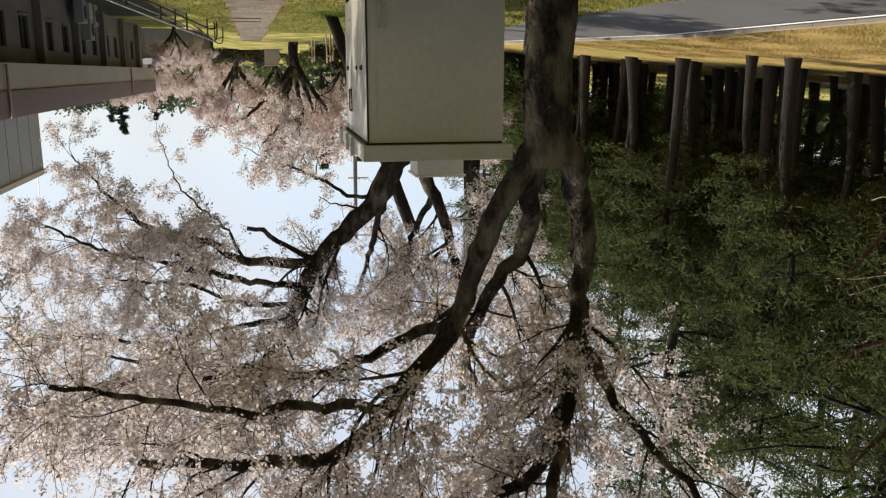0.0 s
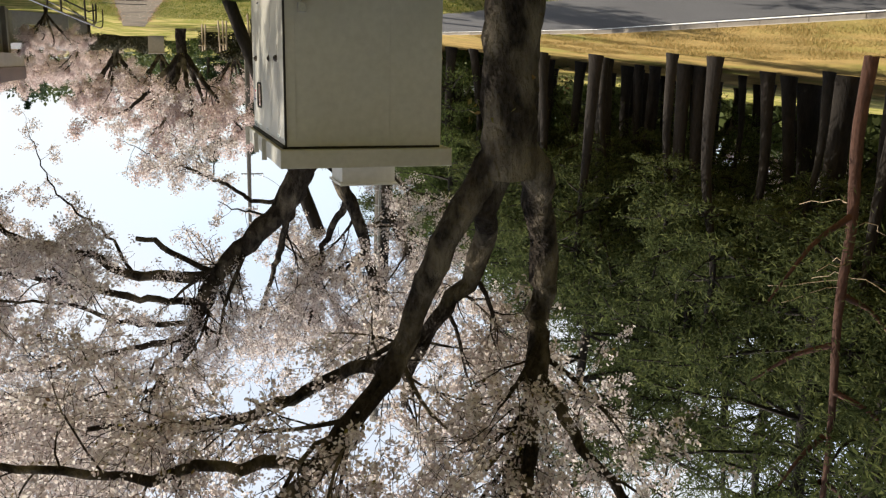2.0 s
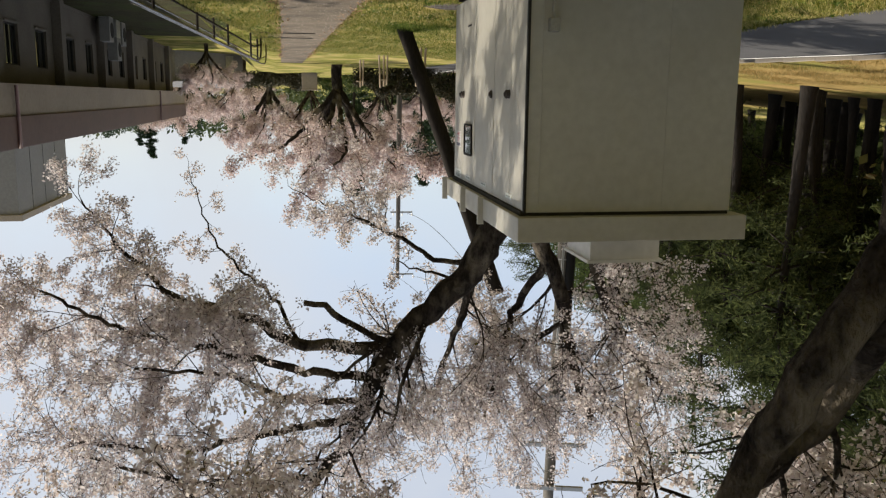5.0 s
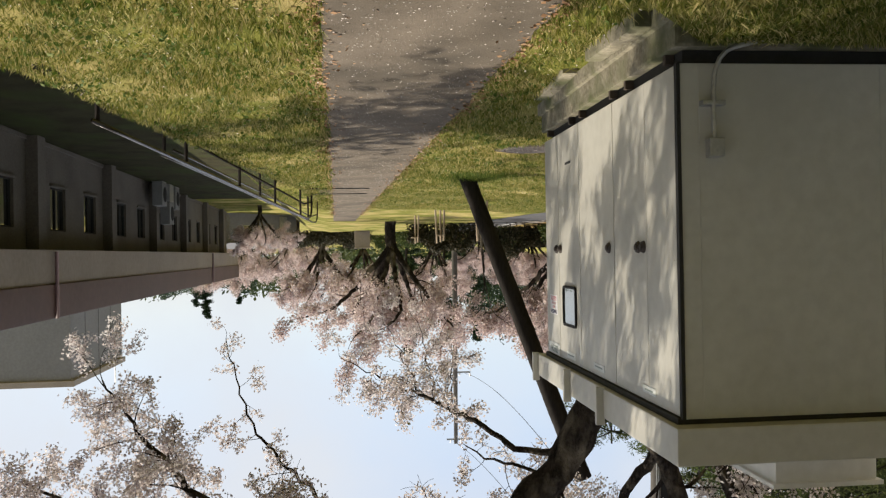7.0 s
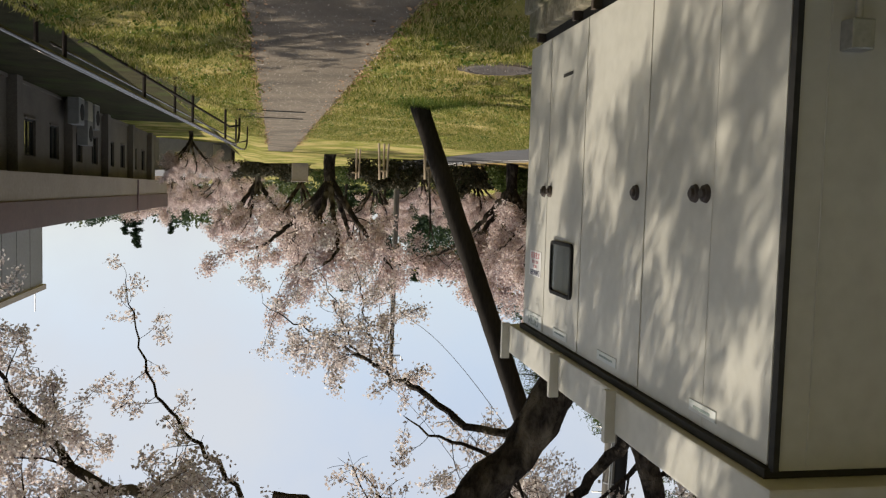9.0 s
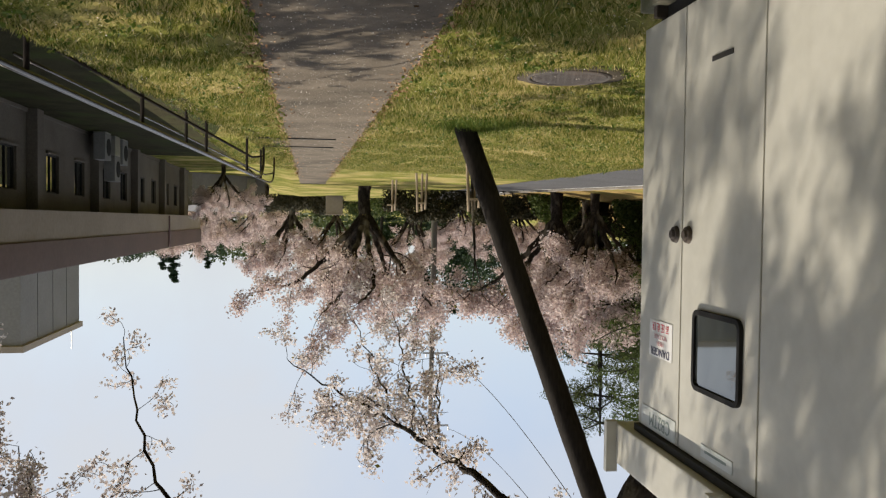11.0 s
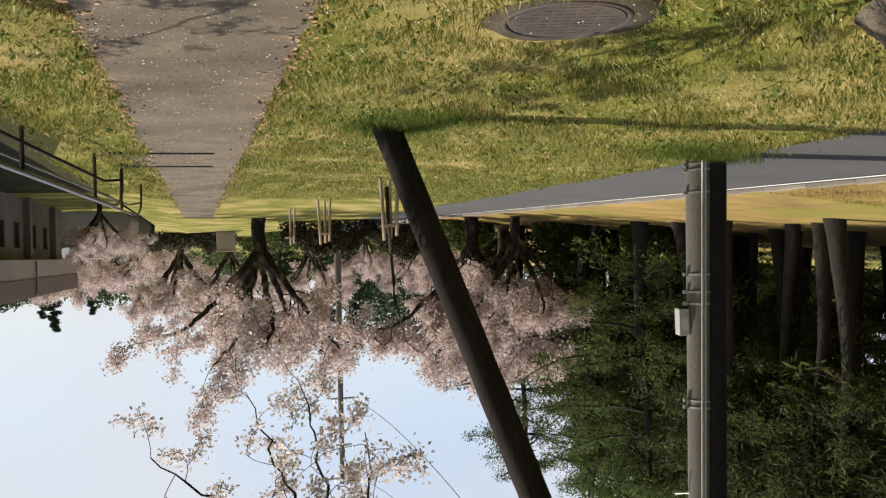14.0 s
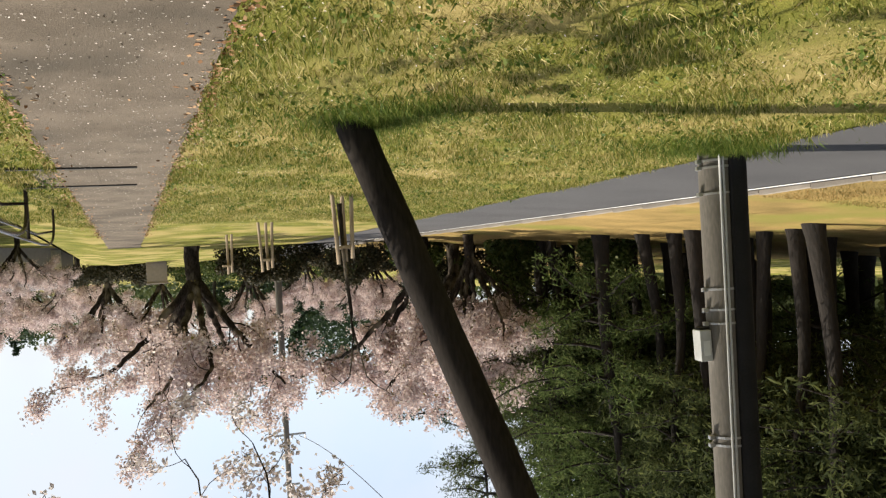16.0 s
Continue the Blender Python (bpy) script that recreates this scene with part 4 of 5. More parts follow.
cherry("cherry_tree", "old cherry tree in pale blossom with a dark mossy trunk", [(-0.30, 11.95, 0.05), (-0.30, 11.92, 0.8), (-0.27, 11.9, 1.4), (-0.28, 11.9, 2.0), (-0.30, 11.93, 2.5)], 0.275, near, 11, spacing=0.26, length=2.0, gap=0.07, petal=0.027, per=19, spread=0.044, clusters=6600)
second = [
    ([(1.80, 19.92, 2.95), (2.33, 19.85, 3.42), (2.65, 19.8, 4.06), (3.22, 19.8, 4.72), (4.02, 19.8, 5.51), (4.40, 19.8, 6.43), (4.79, 19.8, 7.25), (5.4, 19.7, 7.95)], 0.25, 0.07),
    ([(4.02, 19.8, 5.47), (5.0, 19.7, 5.47), (5.54, 19.6, 5.35), (6.20, 19.6, 5.05), (6.84, 19.8, 4.89), (7.67, 20.0, 4.76), (8.68, 20.6, 4.20), (9.77, 21.2, 3.35)], 0.11, 0.012, 0.6, 1.5),
    ([(5.43, 19.6, 5.36), (6.06, 20.2, 4.75), (6.89, 20.8, 4.36), (7.59, 21.5, 3.76), (8.17, 22.2, 2.80)], 0.035, 0.006, 0.28, 1.4),
    ([(6.75, 19.6, 5.35), (7.76, 20.2, 4.86), (8.46, 20.8, 4.47), (8.96, 21.4, 3.90)], 0.03, 0.006, 0.45, 1.5),
    ([(4.3, 19.8, 6.0), (5.7, 19.5, 5.75), (6.94, 19.4, 5.42), (7.96, 19.6, 5.33), (9.03, 19.8, 5.05), (10.3, 20.0, 4.61)], 0.075, 0.02, 0.8, 1.5),
    ([(3.9, 19.75, 5.4), (4.67, 19.5, 4.98), (4.92, 19.4, 4.72), (5.29, 19.4, 4.66)], 0.06, 0.045, 0.1),
    ([(4.45, 19.8, 6.43), (5.7, 19.5, 6.25), (6.55, 19.3, 5.85), (7.9, 19.0, 5.7)], 0.06, 0.02),
    ([(4.6, 19.8, 6.66), (6.1, 19.4, 6.9), (7.4, 19.0, 7.0), (8.7, 18.6, 6.8)], 0.07, 0.025),
    ([(5.15, 19.8, 7.7), (6.7, 19.3, 7.75), (8.8, 18.8, 7.1)], 0.06, 0.025),
    ([(4.3, 19.8, 6.3), (4.9, 18.4, 6.8), (5.4, 17.0, 6.7), (5.7, 15.6, 6.4), (5.7, 14.4, 6.1), (5.5, 13.4, 5.8)], 0.020, 0.008, 0.85, 1.6),
    ([(4.9, 18.4, 6.75), (4.7, 17.2, 6.9), (4.8, 15.8, 6.8), (4.9, 14.6, 6.5)], 0.016, 0.008, 0.75, 1.9),
    ([(5.4, 17.0, 6.7), (6.1, 16.0, 6.6), (6.4, 14.8, 6.3), (6.5, 13.8, 6.0)], 0.016, 0.008, 0.65, 2.0),
    ([(1.5, 19.95, 2.85), (1.62, 20.1, 3.65), (1.45, 20.2, 4.1), (1.2, 20.4, 4.9), (1.0, 20.8, 5.8), (0.6, 21.0, 7.0)], 0.16, 0.06),
    ([(0.95, 20.0, 1.8), (0.85, 20.2, 2.6), (0.80, 20.3, 3.4), (0.62, 20.4, 4.5), (0.2, 20.8, 5.4), (-0.6, 21.0, 6.4)], 0.14, 0.05),
    ([(2.2, 19.95, 3.5), (2.7, 20.7, 4.6), (3.1, 21.4, 5.8), (3.5, 22.0, 7.2)], 0.10, 0.03),
    ([(1.5, 20.2, 4.0), (2.0, 21.0, 5.1), (2.3, 21.6, 6.4), (2.5, 21.8, 7.4)], 0.08, 0.03),
    ([(1.1, 20.5, 5.0), (1.5, 21.3, 5.6), (2.2, 22.0, 6.0), (2.6, 22.6, 6.2)], 0.05, 0.02),
    ([(2.6, 19.8, 3.95), (3.30, 20.4, 4.11), (3.97, 21.2, 3.92), (4.77, 22.2, 3.80), (5.59, 23.2, 3.67), (6.81, 24.2, 3.34)], 0.05, 0.006, 0.40, 1.3),
    ([(2.9, 20.0, 4.3), (3.67, 20.6, 4.33), (4.15, 21.2, 4.25)], 0.03, 0.006, 0.3, 1.5),
    ([(4.4, 21.8, 3.88), (4.90, 23.33, 3.75), (5.50, 25.20, 2.79)], 0.024, 0.005, 0.36, 1.3),
    ([(4.4, 21.8, 3.88), (5.18, 23.42, 3.81), (6.14, 25.40, 2.92)], 0.024, 0.005, 0.36, 1.3),
    ([(4.4, 21.8, 3.88), (4.53, 22.79, 3.89), (4.68, 24.00, 3.11)], 0.024, 0.005, 0.36, 1.3),
]
cherry("cherry_tree", "large old cherry tree in pale blossom standing behind the cubicle", [(1.27, 20.25, 0.05), (0.98, 20.12, 0.9), (0.92, 20.02, 1.9), (1.15, 19.96, 2.65), (1.85, 19.92, 3.4)], 0.33, second, 23, spacing=0.28, length=2.1, gap=0.07, petal=0.027, per=20, spread=0.054, clusters=5600, sprouts=0.03)

def far_cherry(seed, label, tall, material, petal):
    rng = np.random.default_rng(seed)
    limbs = []
    fork = tall * 0.15
    for k in range(8):
        a = k * 2 * math.pi / 8 + rng.uniform(-0.3, 0.3)
        lean = rng.uniform(0.5, 1.0)
        reach = tall * 0.5 * lean
        limbs.append(([(0, 0, fork), (reach * 0.35 * math.cos(a), reach * 0.35 * math.sin(a), fork + tall * 0.2), (reach * 0.75 * math.cos(a), reach * 0.75 * math.sin(a), fork + tall * (0.50 - 0.12 * lean)),
                       (reach * 1.1 * math.cos(a + 0.2), reach * 1.1 * math.sin(a + 0.2), fork + tall * (0.80 - 0.36 * lean))], 0.15 * tall / 7, 0.03))
    return cherry("cherry_tree", label, [(0, 0, -0.3), (0.05, 0, fork * 0.5), (0, 0, fork * 1.15)], 0.24 * tall / 7, limbs, seed + 1, spacing=0.55, length=2.2 * tall / 7, levels=2, gap=0.03,
                  petal=petal, per=10, material=material, sprouts=0.05, group="far cherry trees", spread=0.15, clusters=3000)


def place_far(x, y, turn, size):
    return Matrix.Translation((x, y, ground_at(x, y))) @ Matrix.Rotation(turn, 4, "Z") @ Matrix.Scale(size, 4)


base_a = far_cherry(41, "broad cherry tree in pink blossom beside the far path", 6.3, PINK, 0.055)
base_b = far_cherry(57, "far cherry tree in pink blossom with dark spreading limbs", 6.3, PINK, 0.06)
base_a.matrix_basis = place_far(10.33, 46.3, 0.3, 1.13)
base_b.matrix_basis = place_far(2.6, 46.5, 1.3, 1.1)


def copy_sized(ob, m, size):
    made = copy_thing(ob, m)
    made.scale = (size, size, size)
    return made


for k, (x, y, turn, size) in enumerate(((1.2, 50.0, 2.0, 1.15), (4.4, 53.0, 4.1, 0.6), (7.8, 61.0, 0.5, 0.52), (-1.6, 55.0, 2.9, 1.2), (1.3, 43.5, 5.0, 0.75), (22.4, 62.0, 2.2, 0.62),
                                        (22.0, 75.0, 3.3, 1.1), (19.5, 79.0, 1.1, 1.0), (13.5, 80.0, 0.2, 0.95), (-3.4, 60.0, 1.9, 1.2), (33.0, 86.0, 4.4, 1.15),
                                        (40.0, 92.0, 2.4, 1.15), (2.0, 58.0, 0.9, 0.9), (27.0, 84.0, 3.7, 1.0), (-19.0, 35.0, 1.0, 1.3), (-16.5, 44.0, 2.5, 1.3), (-22.0, 27.0, 4.0, 1.35))):
    b = base_a if k % 2 else base_b
    copy_sized(b, Matrix.Translation((x, y, ground_at(x, y))) @ Matrix.Rotation(turn, 4, "Z"), size)

cherry("young_cherry_tree", "thin young weeping cherry tied to stakes", [(4.8, 31.05, 0.2), (4.78, 31.05, 1.0), (4.72, 31.1, 2.0)], 0.03,
       [([(4.72, 31.1, 1.9), (4.75, 31.1, 2.7), (4.9, 31.0, 3.1), (5.1, 30.9, 2.9)], 0.018, 0.006), ([(4.72, 31.1, 1.9), (4.6, 31.2, 2.8), (4.3, 31.3, 3.3), (4.0, 31.3, 3.0)], 0.018, 0.006)],
       77, spacing=0.35, length=0.9, levels=2, gap=0.10, petal=0.02, per=3, droop=0.25, sprouts=0.2)


def evergreen(seed, label, tall, first, reach, per_limb, material, petal, conical=False, bare=0.25):
    """Straight trunk, level limbs, foliage in sprays of many small leaves."""
    rng = np.random.default_rng(seed)
    t = thing("evergreen_tree", label, "tree", group="evergreen wood")
    line = smooth_line([(0, 0, -0.4), (rng.normal(0, 0.08), rng.normal(0, 0.08), tall * 0.35), (rng.normal(0, 0.2), rng.normal(0, 0.2), tall * 0.7), (0, 0, tall)], 0.6)
    rr = np.array([0.20 * (1 + 0.5 * math.exp(-(q[2] + 0.4) / 0.3)) * (1 - 0.85 * max(q[2], 0) / tall) + 0.01 for q in line])
    v, f = tube_data(line, rr, 12, 0.05, rng)
    part("trunk", mesh("trunk", v, f, PINE_BARK, True), t)
    wood, cl = [], []
    z = first
    while z < tall * 0.98:
        frac = (z - first) / (tall - first)
        n = reach * ((1 - frac) if conical else (0.55 + 0.6 * math.sin(math.pi * min(frac + 0.15, 1)))) * rng.uniform(0.6, 1.15) + 0.2
        a = rng.uniform(0, 2 * math.pi)
        i = int(np.argmin(np.abs(line[:, 2] - z)))
        p = [line[i]]
        way = np.array((math.cos(a), math.sin(a), rng.uniform(-0.25, 0.25) if not conical else -0.1))
        for _ in range(5):
            way = way + rng.normal(0, 0.14, 3)
            way /= np.linalg.norm(way)
            p.append(p[-1] + way * n / 5)
        p = np.array(p)
        wood.append(tube_data(p, np.linspace(0.05, 0.012, len(p)), 4))
        q = along(p, n / per_limb, rng)
        q = q[np.linalg.norm(q - p[0], axis=1) > n * bare]
        cl.append(q + rng.normal(0, 0.22, q.shape) * np.array((1, 1, 0.6)))
        z += rng.uniform(0.10, 0.24) * tall / 10
    v, f = joined(wood)
    tagged(part("twig", mesh("twig", v, f, PINE_BARK, True), t), kind="stuff")
    v, f = flakes(np.concatenate(cl), petal, 18, 0.17, rng, squash=0.5, thin=0.2)
    tagged(part("crown", mesh("crown", v, f, material), t), kind="stuff")
    return t


woods = [evergreen(101, "tall dark evergreen tree with a bare lower trunk", 12.0, 3.1, 2.9, 24, NEEDLE, 0.09),
         evergreen(102, "dark evergreen tree with drooping sprays", 10.5, 2.4, 3.1, 24, NEEDLE, 0.09),
         evergreen(103, "tall straight evergreen tree", 13.5, 3.6, 2.8, 24, NEEDLE, 0.09),
         evergreen(104, "bushy evergreen tree with pale green tips", 8.5, 1.5, 2.6, 24, FRESH, 0.09)]
wood_rng = np.random.default_rng(9)
spots = []


def wood_spot(c, s, k, size):
    x, y = xy(c, s)
    spots.append((c, s))
    m = Matrix.Translation((x, y, float(land(c, s)))) @ Matrix.Rotation(float(wood_rng.uniform(0, 6.28)), 4, "Z")
    if len(spots) <= 4:
        woods[k].matrix_basis = m
    else:
        copy_sized(woods[k], m, size)


for c, s, k, size in ((-15.5, 22.0, 0, 1.0), (-14.0, 27.5, 1, 1.0), (-18.5, 19.0, 2, 1.0), (-15.3, 32.5, 3, 1.0), (-15.8, 11.5, 2, 1.0), (-18.0, 8.0, 1, 1.0), (-12.6, 24.5, 3, 1.1), (-12.6, 34.5, 1, 1.0), (-12.9, 29.0, 3, 1.15), (-14.8, 30.5, 1, 1.0), (-16.5, 34.0, 1, 1.1), (-16.0, 26.0, 3, 1.2), (-19.5, 29.0, 3, 1.2), (-15.0, 3.0, 0, 1.6), (-16.5, 6.5, 2, 1.5), (-14.5, 15.0, 0, 1.45)):
    wood_spot(c, s, k, size)
tries = 0
while len(spots) < 58 and tries < 4000:
    tries += 1
    c, s = -wood_rng.uniform(13.5, 27), wood_rng.uniform(-10, 62)
    px, py = xy(c, s)
    if px > 4.2 - 0.19 * (py - 17.0):
        continue
    if min((c - a) ** 2 + (s - b) ** 2 for a, b in spots) > 3.4:
        wood_spot(float(c), float(s), int(wood_rng.integers(0, 4)), float(wood_rng.uniform(0.8, 1.15)))

slim = evergreen(105, "slim dark evergreen trunk at the edge of the wood", 9.0, 4.2, 1.5, 14, NEEDLE, 0.12)
slim_rng = np.random.default_rng(19)
for k in range(40):
    c, s = -float(slim_rng.uniform(12.4, 18.5)), float(-4 + 36 * (k + slim_rng.uniform(0, 0.9)) / 40)
    x, y = xy(c, s)
    m = Matrix.Translation((x, y, float(land(c, s)))) @ Matrix.Rotation(float(slim_rng.uniform(0, 6.28)), 4, "Z") @ Matrix.Rotation(float(slim_rng.normal(0, 0.05)), 4, "X")
    if k == 0:
        slim.matrix_basis = m
    else:
        copy_sized(slim, m, float(slim_rng.uniform(0.6, 1.1)))

# negative s: unseen trees, added to block sky light from behind the camera
for c, s in ((-12.5, -9.0), (-21.0, 2.0), (-22.5, 7.0), (-20.5, 12.0), (-23.0, 17.0), (-20.5, 21.5), (-24.0, 26.0), (-18.5, -2.0), (-9.5, -13.0), (-5.5, -17.0), (-1.5, -18.5), (2.5, -18.0), (6.0, -16.5), (-3.5, -22.0), (1.0, -23.0), (-8.0, -20.0), (-11.0, -17.0), (9.0, -19.0), (12.0, -15.0), (4.5, -24.0), (-6.0, -26.0), (-13.5, -13.0), (-14.5, -7.5)):
    wood_spot(c, s, 1, 1.75)

def red_pine(x, y, seed):
    rng = np.random.default_rng(seed)
    t = thing("red_pine", "leaning red-barked pine with pale dead twigs", "tree", Matrix.Translation((x, y, ground_at(x, y))))
    line = smooth_line([(0, 0, -0.3), (0.1, 0, 1.5), (0.0, 0, 3.2), (0.05, 0, 5.0), (-0.1, 0, 7.5), (-0.1, 0, 10.0)], 0.3)
    v, f = tube_data(line, np.linspace(0.13, 0.05, len(line)), 12, 0.06, rng)
    part("trunk", mesh("trunk", v, f, RED_BARK, True), t)
    cl = []
    for k, (z, dx, dy, up) in enumerate(((3.0, 1.7, -0.4, 1.6), (4.6, -1.5, 0.3, 1.2), (5.6, 1.4, 0.6, 1.0), (6.6, -1.2, -0.6, 0.9), (7.6, 1.1, -0.5, 0.8), (8.6, -0.9, 0.4, 0.8), (9.5, 0.7, 0.2, 0.9))):
        q = smooth_line([(0, 0, z), (dx * 0.5, dy * 0.5, z + up * 0.35), (dx, dy, z + up)], 0.2) + rng.normal(0, 0.02, 3)
        v, f = tube_data(q, np.linspace(0.07, 0.02, len(q)), 8, 0.05, rng)
        part("limb", mesh("limb", v, f, RED_BARK, True), t)
        cl.append(along(q, 0.05, rng) + rng.normal(0, 0.3, (max(1, int(np.linalg.norm(np.diff(q, axis=0), axis=1).sum() / 0.05)), 3)))
    for k in range(9):
        z = rng.uniform(2.4, 4.6)
        a = rng.uniform(0, 6.28)
        p = [(0, 0, z)]
        for _ in range(4):
            p.append(tuple(np.array(p[-1]) + np.array((math.cos(a) * 0.3, math.sin(a) * 0.3, rng.uniform(-0.05, 0.2))) + rng.normal(0, 0.05, 3)))
        part("dead_twig", pipe("dead_twig", p, 0.009, STAKE, 5), t, "bare pale twig")
    v, f = flakes(np.concatenate(cl), 0.09, 14, 0.16, rng, thin=0.15)
    tagged(part("crown", mesh("crown", v, f, NEEDLE), t), kind="stuff")


red_pine(-8.2, 19.4, 611)

conifer = evergreen(201, "dark pointed conifer on the skyline", 15.0, 1.5, 3.4, 26, CONIFER, 0.20, True, 0.1)
conifer.matrix_basis = Matrix.Translation((23.0, 118.0, 0))
for x, y, size in ((18.5, 122.0, 0.95), (14.0, 120.0, 0.9), (65.1, 150.0, 0.84), (60.5, 153.0, 0.68), (70.0, 156.0, 0.72)):
    copy_sized(conifer, Matrix.Translation((x, y, 0)) @ Matrix.Rotation(x, 4, "Z"), size)


def far_woods(name, seed, a0, a1, dist, tall, count, material, size):
    """The wooded skyline, past counting."""
    rng = np.random.default_rng(seed)
    a = np.radians(rng.uniform(a0, a1, count))
    d = dist * rng.uniform(0.85, 1.25, count)
    top = tall * (0.75 + 0.35 * np.sin(a * 31) * np.sin(a * 13 + 1))
    c = np.stack([4 + d * np.sin(a), 10 + d * np.cos(a), top * rng.uniform(0, 1, count) ** 0.8], -1)
    v, f = flakes(c, size, 3, size * 1.2, rng)
    return tagged(new(name, mesh(name, v, f, material)), "distant wooded skyline", "far woods", kind="stuff")


far_woods("far_woods", 301, -50, 60, 165, 8.5, 20000, FAR_WOOD, 0.42)
far_woods("far_woods", 303, 20.5, 26.5, 150, 8.0, 9000, CONIFER, 0.2)
far_woods("far_woods", 304, -3, 7, 120, 11.5, 10000, CONIFER, 0.22)
far_woods("far_woods", 302, -75, -12, 74, 13.0, 9000, NEEDLE, 0.6)


def shrub(seed, x, y, wide, tall, label):
    rng = np.random.default_rng(seed)
    t = thing("shrub", label, "shrub", Matrix.Translation((x, y, ground_at(x, y))), "clipped shrubs")
    n = 900
    k = rng.normal(0, 1, (n, 3))
    k /= np.linalg.norm(k, axis=1)[:, None]
    k[:, 2] = np.abs(k[:, 2])
    k *= (rng.uniform(0.75, 1.03, n))[:, None] * np.array((wide, wide, tall))
    v, f = flakes(k, 0.07, 4, 0.06, rng)
    tagged(part("leaves", mesh("leaves", v, f, HEDGE), t), kind="stuff")
    part("stem", pipe("stem", [(0, 0, -0.2), (0.02, 0, tall * 0.6)], 0.05, PINE_BARK, 6), t)


for k, (x, y, w, h) in enumerate(((2.6, 50, 1.1, 1.3), (-0.6, 46, 1.0, 1.2), (5.2, 56, 1.2, 1.2), (6.4, 64, 1.5, 1.3), (-3.0, 43, 0.9, 1.0), (9.6, 66, 1.8, 1.2), (12.4, 64, 1.4, 1.1), (16, 74, 1.8, 1.2), (0.8, 64, 1.6, 1.4))):
    shrub(400 + k, x, y, w, h, "rounded clipped evergreen shrub")


def hedge(seed, x0, y0, x1, y1, wide, tall):
    rng = np.random.default_rng(seed)
    n = 2600
    t = rng.uniform(0, 1, n)
    long = math.hypot(x1 - x0, y1 - y0)
    side, up = rng.uniform(-1, 1, n), rng.uniform(0, 1, n)
    shell = rng.random(n)
    up = np.where(shell < 0.45, rng.uniform(0.9, 1.03, n), up)
    side = np.where(shell >= 0.45, np.sign(side) * rng.uniform(0.8, 1.05, n), side)
    bump = 0.85 + 0.22 * np.sin(t * long * 1.7 + seed * 2.0) + 0.13 * np.sin(t * long * 4.3 + seed)
    g = thing("hedge", "low dark untrimmed hedge beyond the lawn", "hedge", Matrix.Translation((x0, y0, ground_at(x0, y0))) @ Matrix.Rotation(math.atan2(y1 - y0, x1 - x0), 4, "Z"), "low hedges")
    v, f = flakes(np.stack([t * long, side * wide, up * tall * bump], -1), 0.06, 4, 0.10, rng)
    tagged(part("leaves", mesh("leaves", v, f, DARK_HEDGE), g), kind="stuff")
    for k in np.arange(0.3, long, 0.7):
        part("stem", pipe("stem", [(k, 0, -0.2), (k + 0.05, 0.02, tall * 0.7)], 0.03, PINE_BARK, 6), g)


for k, (x0, y0, x1, y1, h) in enumerate(((-2.0, 51.5, 2.0, 51.0, 1.25), (2.1, 51.0, 6.1, 50.6, 1.1), (6.2, 50.6, 10.2, 50.3, 1.2), (15.0, 60.5, 18.0, 62.6, 0.8), (18.1, 62.7, 21.0, 64.8, 0.75))):
    hedge(440 + k, x0, y0, x1, y1, 0.5, h)


# ---- grass blades, litter, petals ----
def scatter(name, label, count, c0, c1, s0, s1, seed, build, material, keep):
    rng = np.random.default_rng(seed)
    c, s = rng.uniform(c0, c1, count), s0 + (s1 - s0) * rng.uniform(0, 1, count) ** 1.25
    ok = keep(c, s, rng)
    c, s = c[ok], s[ok]
    x, y = xy(c, s)
    z = land(c, s)
    v, f = build(np.stack([x, y, z], -1), rng)
    return tagged(new(name, mesh(name, v, f, material)), label, "ground cover", kind="stuff")


def blades(P, rng):
    n = len(P)
    a = rng.uniform(0, 2 * np.pi, n)
    w = rng.uniform(0.004, 0.009, n)
    h = rng.uniform(0.02, 0.06, n) * (1 + 0.5 * np.sin(P[:, 0] * 3.1) * np.sin(P[:, 1] * 2.3))
    lean = rng.normal(0, 0.03, (n, 2))
    side = np.stack([np.cos(a) * w, np.sin(a) * w, np.zeros(n)], -1)
    tip = P + np.stack([lean[:, 0], lean[:, 1], h], -1)
    V = np.stack([P - side, P + side, tip], 1).reshape(-1, 3)
    return V, np.arange(3 * n).reshape(-1, 3)


def on_lawn(c, s, rng):
    gx, gy = xy(c, s)
    lx, ly = gx - 2.0, gy - 14.15
    a = radians(14)
    u, w = lx * math.sin(a) + ly * math.cos(a), -lx * math.cos(a) + ly * math.sin(a)
    in_box = (u > -0.35) & (u < 3.75) & (w > -0.2) & (w < 2.2)
    lid = (gx - 3.1) ** 2 + (gy - 21.05) ** 2 < 0.27
    return ((c < -0.70 + 0.016 * np.maximum(s, 0)) | (c > 0.69)) & (c > ROAD_NEAR) & ~in_box & ~lid


def clumped(c, s, rng):
    patch = np.sin(c * 5.1 + 2 * np.sin(s * 1.7)) * np.sin(s * 4.3 + 2 * np.sin(c * 1.9)) + 0.6 * np.sin(c * 13 + s * 3) * np.sin(s * 11 - c * 4)
    return on_lawn(c, s, rng) & (rng.random(len(c)) < 0.55 + 0.4 * patch)


scatter("grass", "short patchy grass blades", 680000, -6.2, 4.6, -1.0, 22.0, 501, blades, BLADE, clumped)


scatter("dry_grass", "short dry grass on the verge", 150000, -13.0, -8.95, -9.0, 14.0, 503, blades, DRY_BLADE, lambda c, s, rng: rng.random(len(c)) < 0.75)


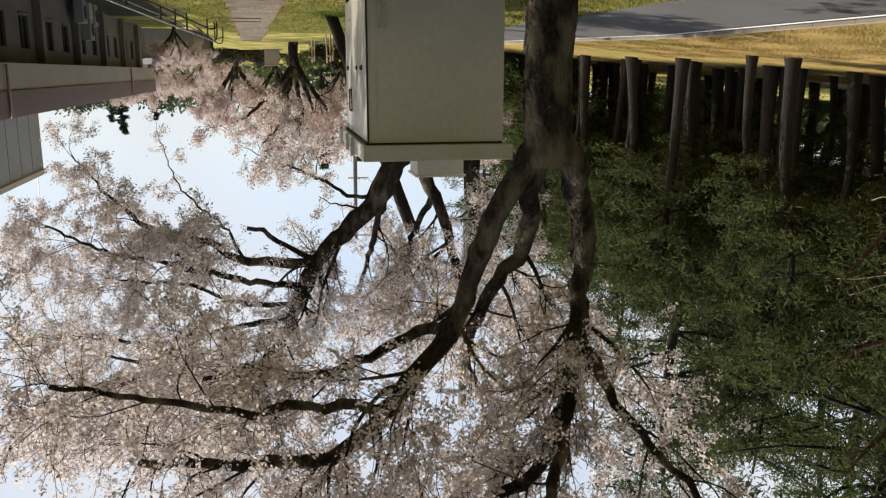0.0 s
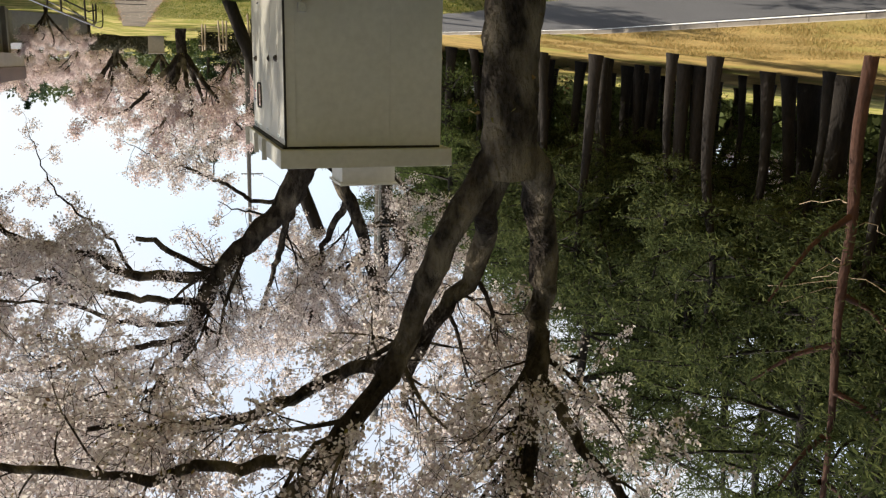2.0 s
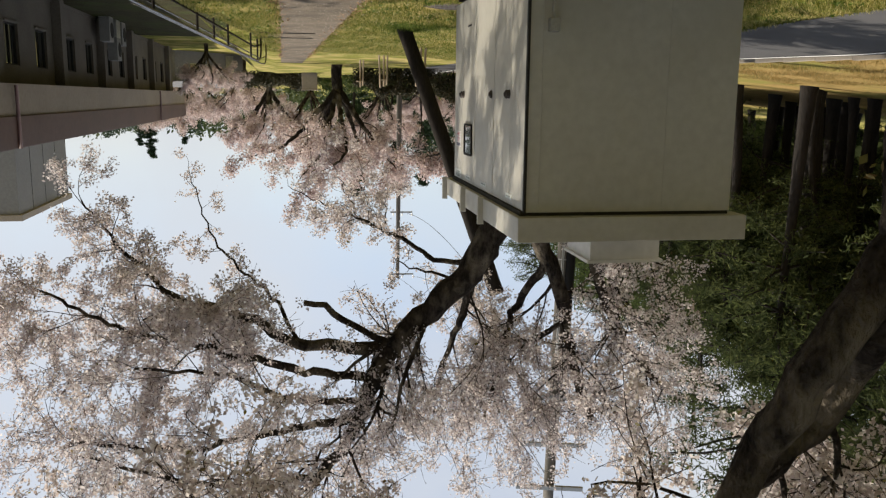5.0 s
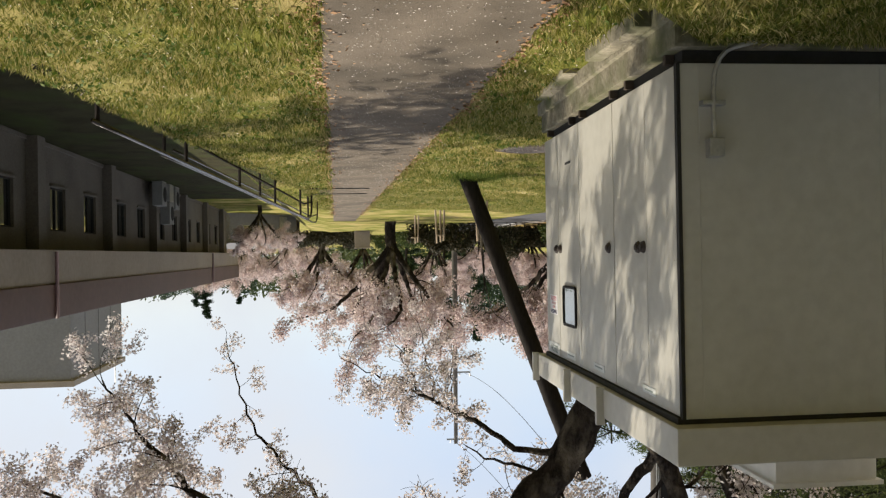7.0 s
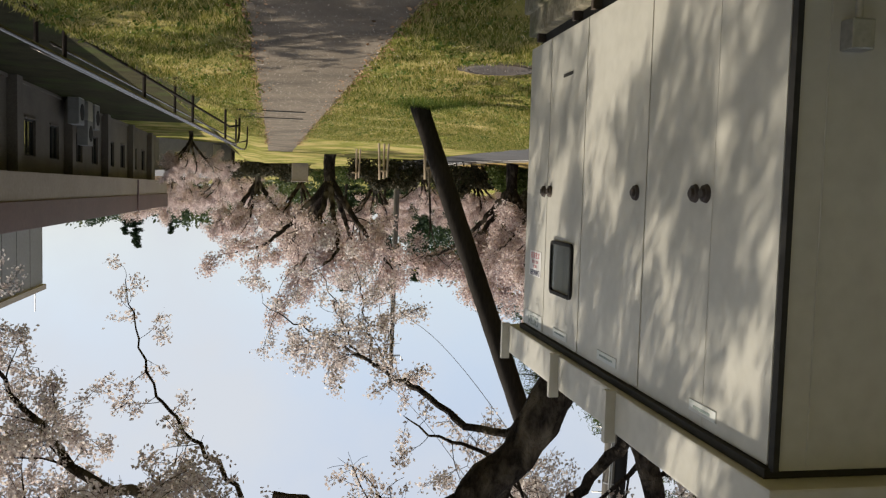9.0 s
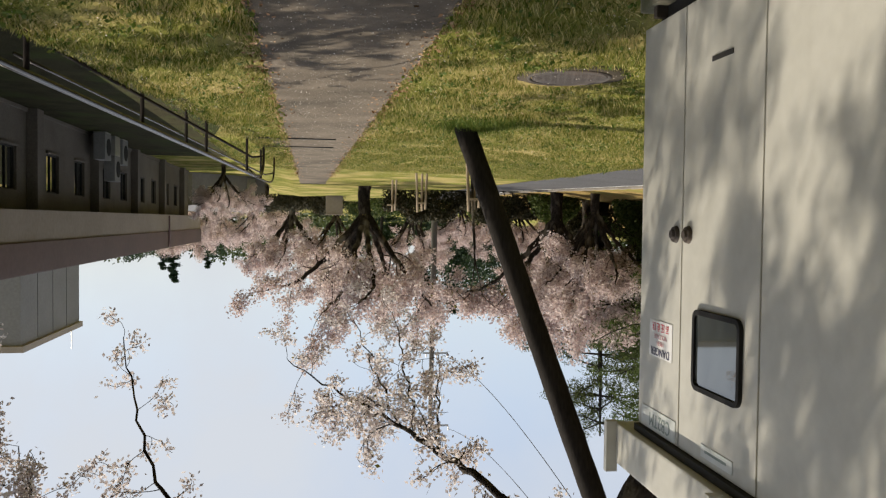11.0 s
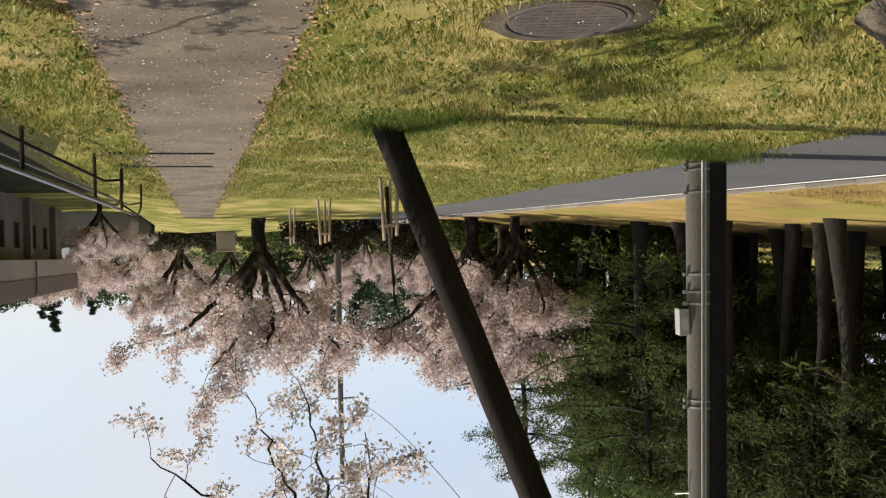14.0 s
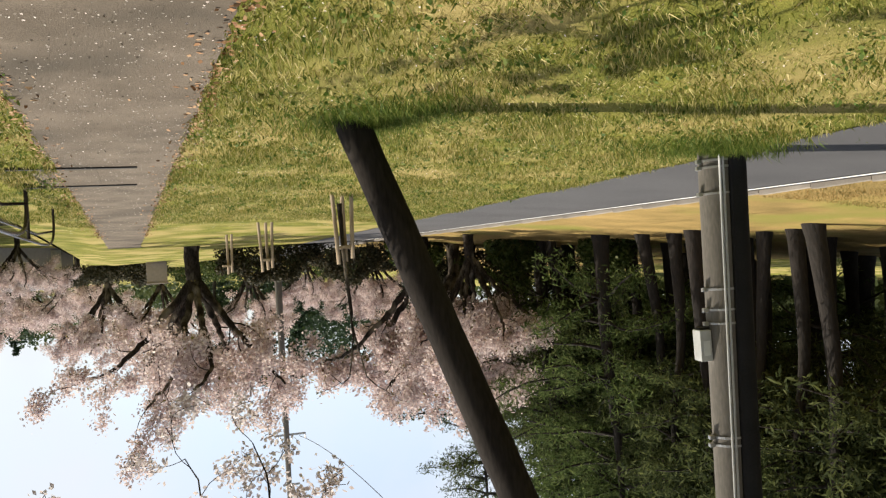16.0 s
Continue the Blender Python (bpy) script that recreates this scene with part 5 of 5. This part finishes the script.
def weeds(P, rng):
    v, f = flakes(P + np.array((0, 0, 0.025)), 0.022, 7, 0.035, rng, squash=0.4)
    return v, f


scatter("clover", "small dark green weeds and clover in the lawn", 5200, -6.0, 4.2, -1.0, 20.0, 541, weeds, WEED, clumped)


def tufts_round(x0, y0, reach, count, seed, label):
    rng = np.random.default_rng(seed)
    r = reach * np.abs(rng.normal(0.05, 0.45, count))
    a = rng.uniform(0, 2 * np.pi, count)
    P = np.stack([x0 + r * np.cos(a), y0 + r * np.sin(a), np.zeros(count)], -1)
    P[:, 2] = [ground_at(x, y) for x, y in P[:, :2]]
    v, f = blades(P, rng)
    v[2::3] += (v[2::3] - v[0::3]) * 1.3
    tagged(new("grass_tuft", mesh("grass_tuft", v, f, TUFT)), label, "grass", kind="stuff")


tufts_round(4.2, 24.75, 1.0, 4200, 511, "longer green grass round the leaning pole")
tufts_round(0.8, 25.75, 0.9, 3800, 512, "longer green grass round the utility pole")


def lie_flat(size):
    return lambda P, rng: flakes(P + np.array((0, 0, 0.02)), size, 1, 0.004, rng, flat=True)


scatter("dry_leaf", "dry brown leaves along the path edges", 34000, -1.1, 1.1, -2.0, 26.0, 521, lie_flat(0.021), LITTER,
        lambda c, s, rng: np.minimum(np.abs(c + 0.74 - 0.016 * np.maximum(s, 0)), np.abs(c - 0.73)) < rng.exponential(0.06, len(c)))
scatter("fallen_petal", "fallen pale petals on path and lawn", 9000, -4.5, 4.0, -2.0, 24.0, 531, lie_flat(0.008), PETAL, lambda c, s, rng: rng.random(len(c)) < 0.8)
scatter("path_grit", "pale grit and gravel on the worn path", 9000, -0.70, 0.70, -2.0, 16.0, 551, lambda P, rng: flakes(P + np.array((0, 0, 0.014)), 0.0075, 1, 0.002, rng, flat=True), GRIT, lambda c, s, rng: rng.random(len(c)) < 0.55 + 0.4 * np.sin(c * 3.7 + np.sin(s * 1.3)) * np.sin(s * 2.1))


def plinth_weeds(seed):
    rng = np.random.default_rng(seed)
    u = np.concatenate([rng.uniform(-0.3, 3.7, 300), rng.normal(0.1, 0.35, 1400)])
    w = np.concatenate([0.12 + np.abs(rng.normal(0.10, 0.10, 300)), rng.uniform(-0.9, 0.25, 1400)])
    u[300:] = -np.abs(u[300:] * 0.5) - 0.05
    P = np.array([BOX_M @ Vector((b, a, 0)) for a, b in zip(u, w)])
    P[:, 2] = [ground_at(x, y) for x, y in P[:, :2]]
    v, f = blades(P, rng)
    v[2::3] += (v[2::3] - v[0::3]) * rng.uniform(0.2, 1.0, len(P))[:, None]
    tagged(new("weeds", mesh("weeds", v, f, BLADE)), "rank grass and weeds along the plinth", "weeds", kind="stuff")


plinth_weeds(561)
build_mound()
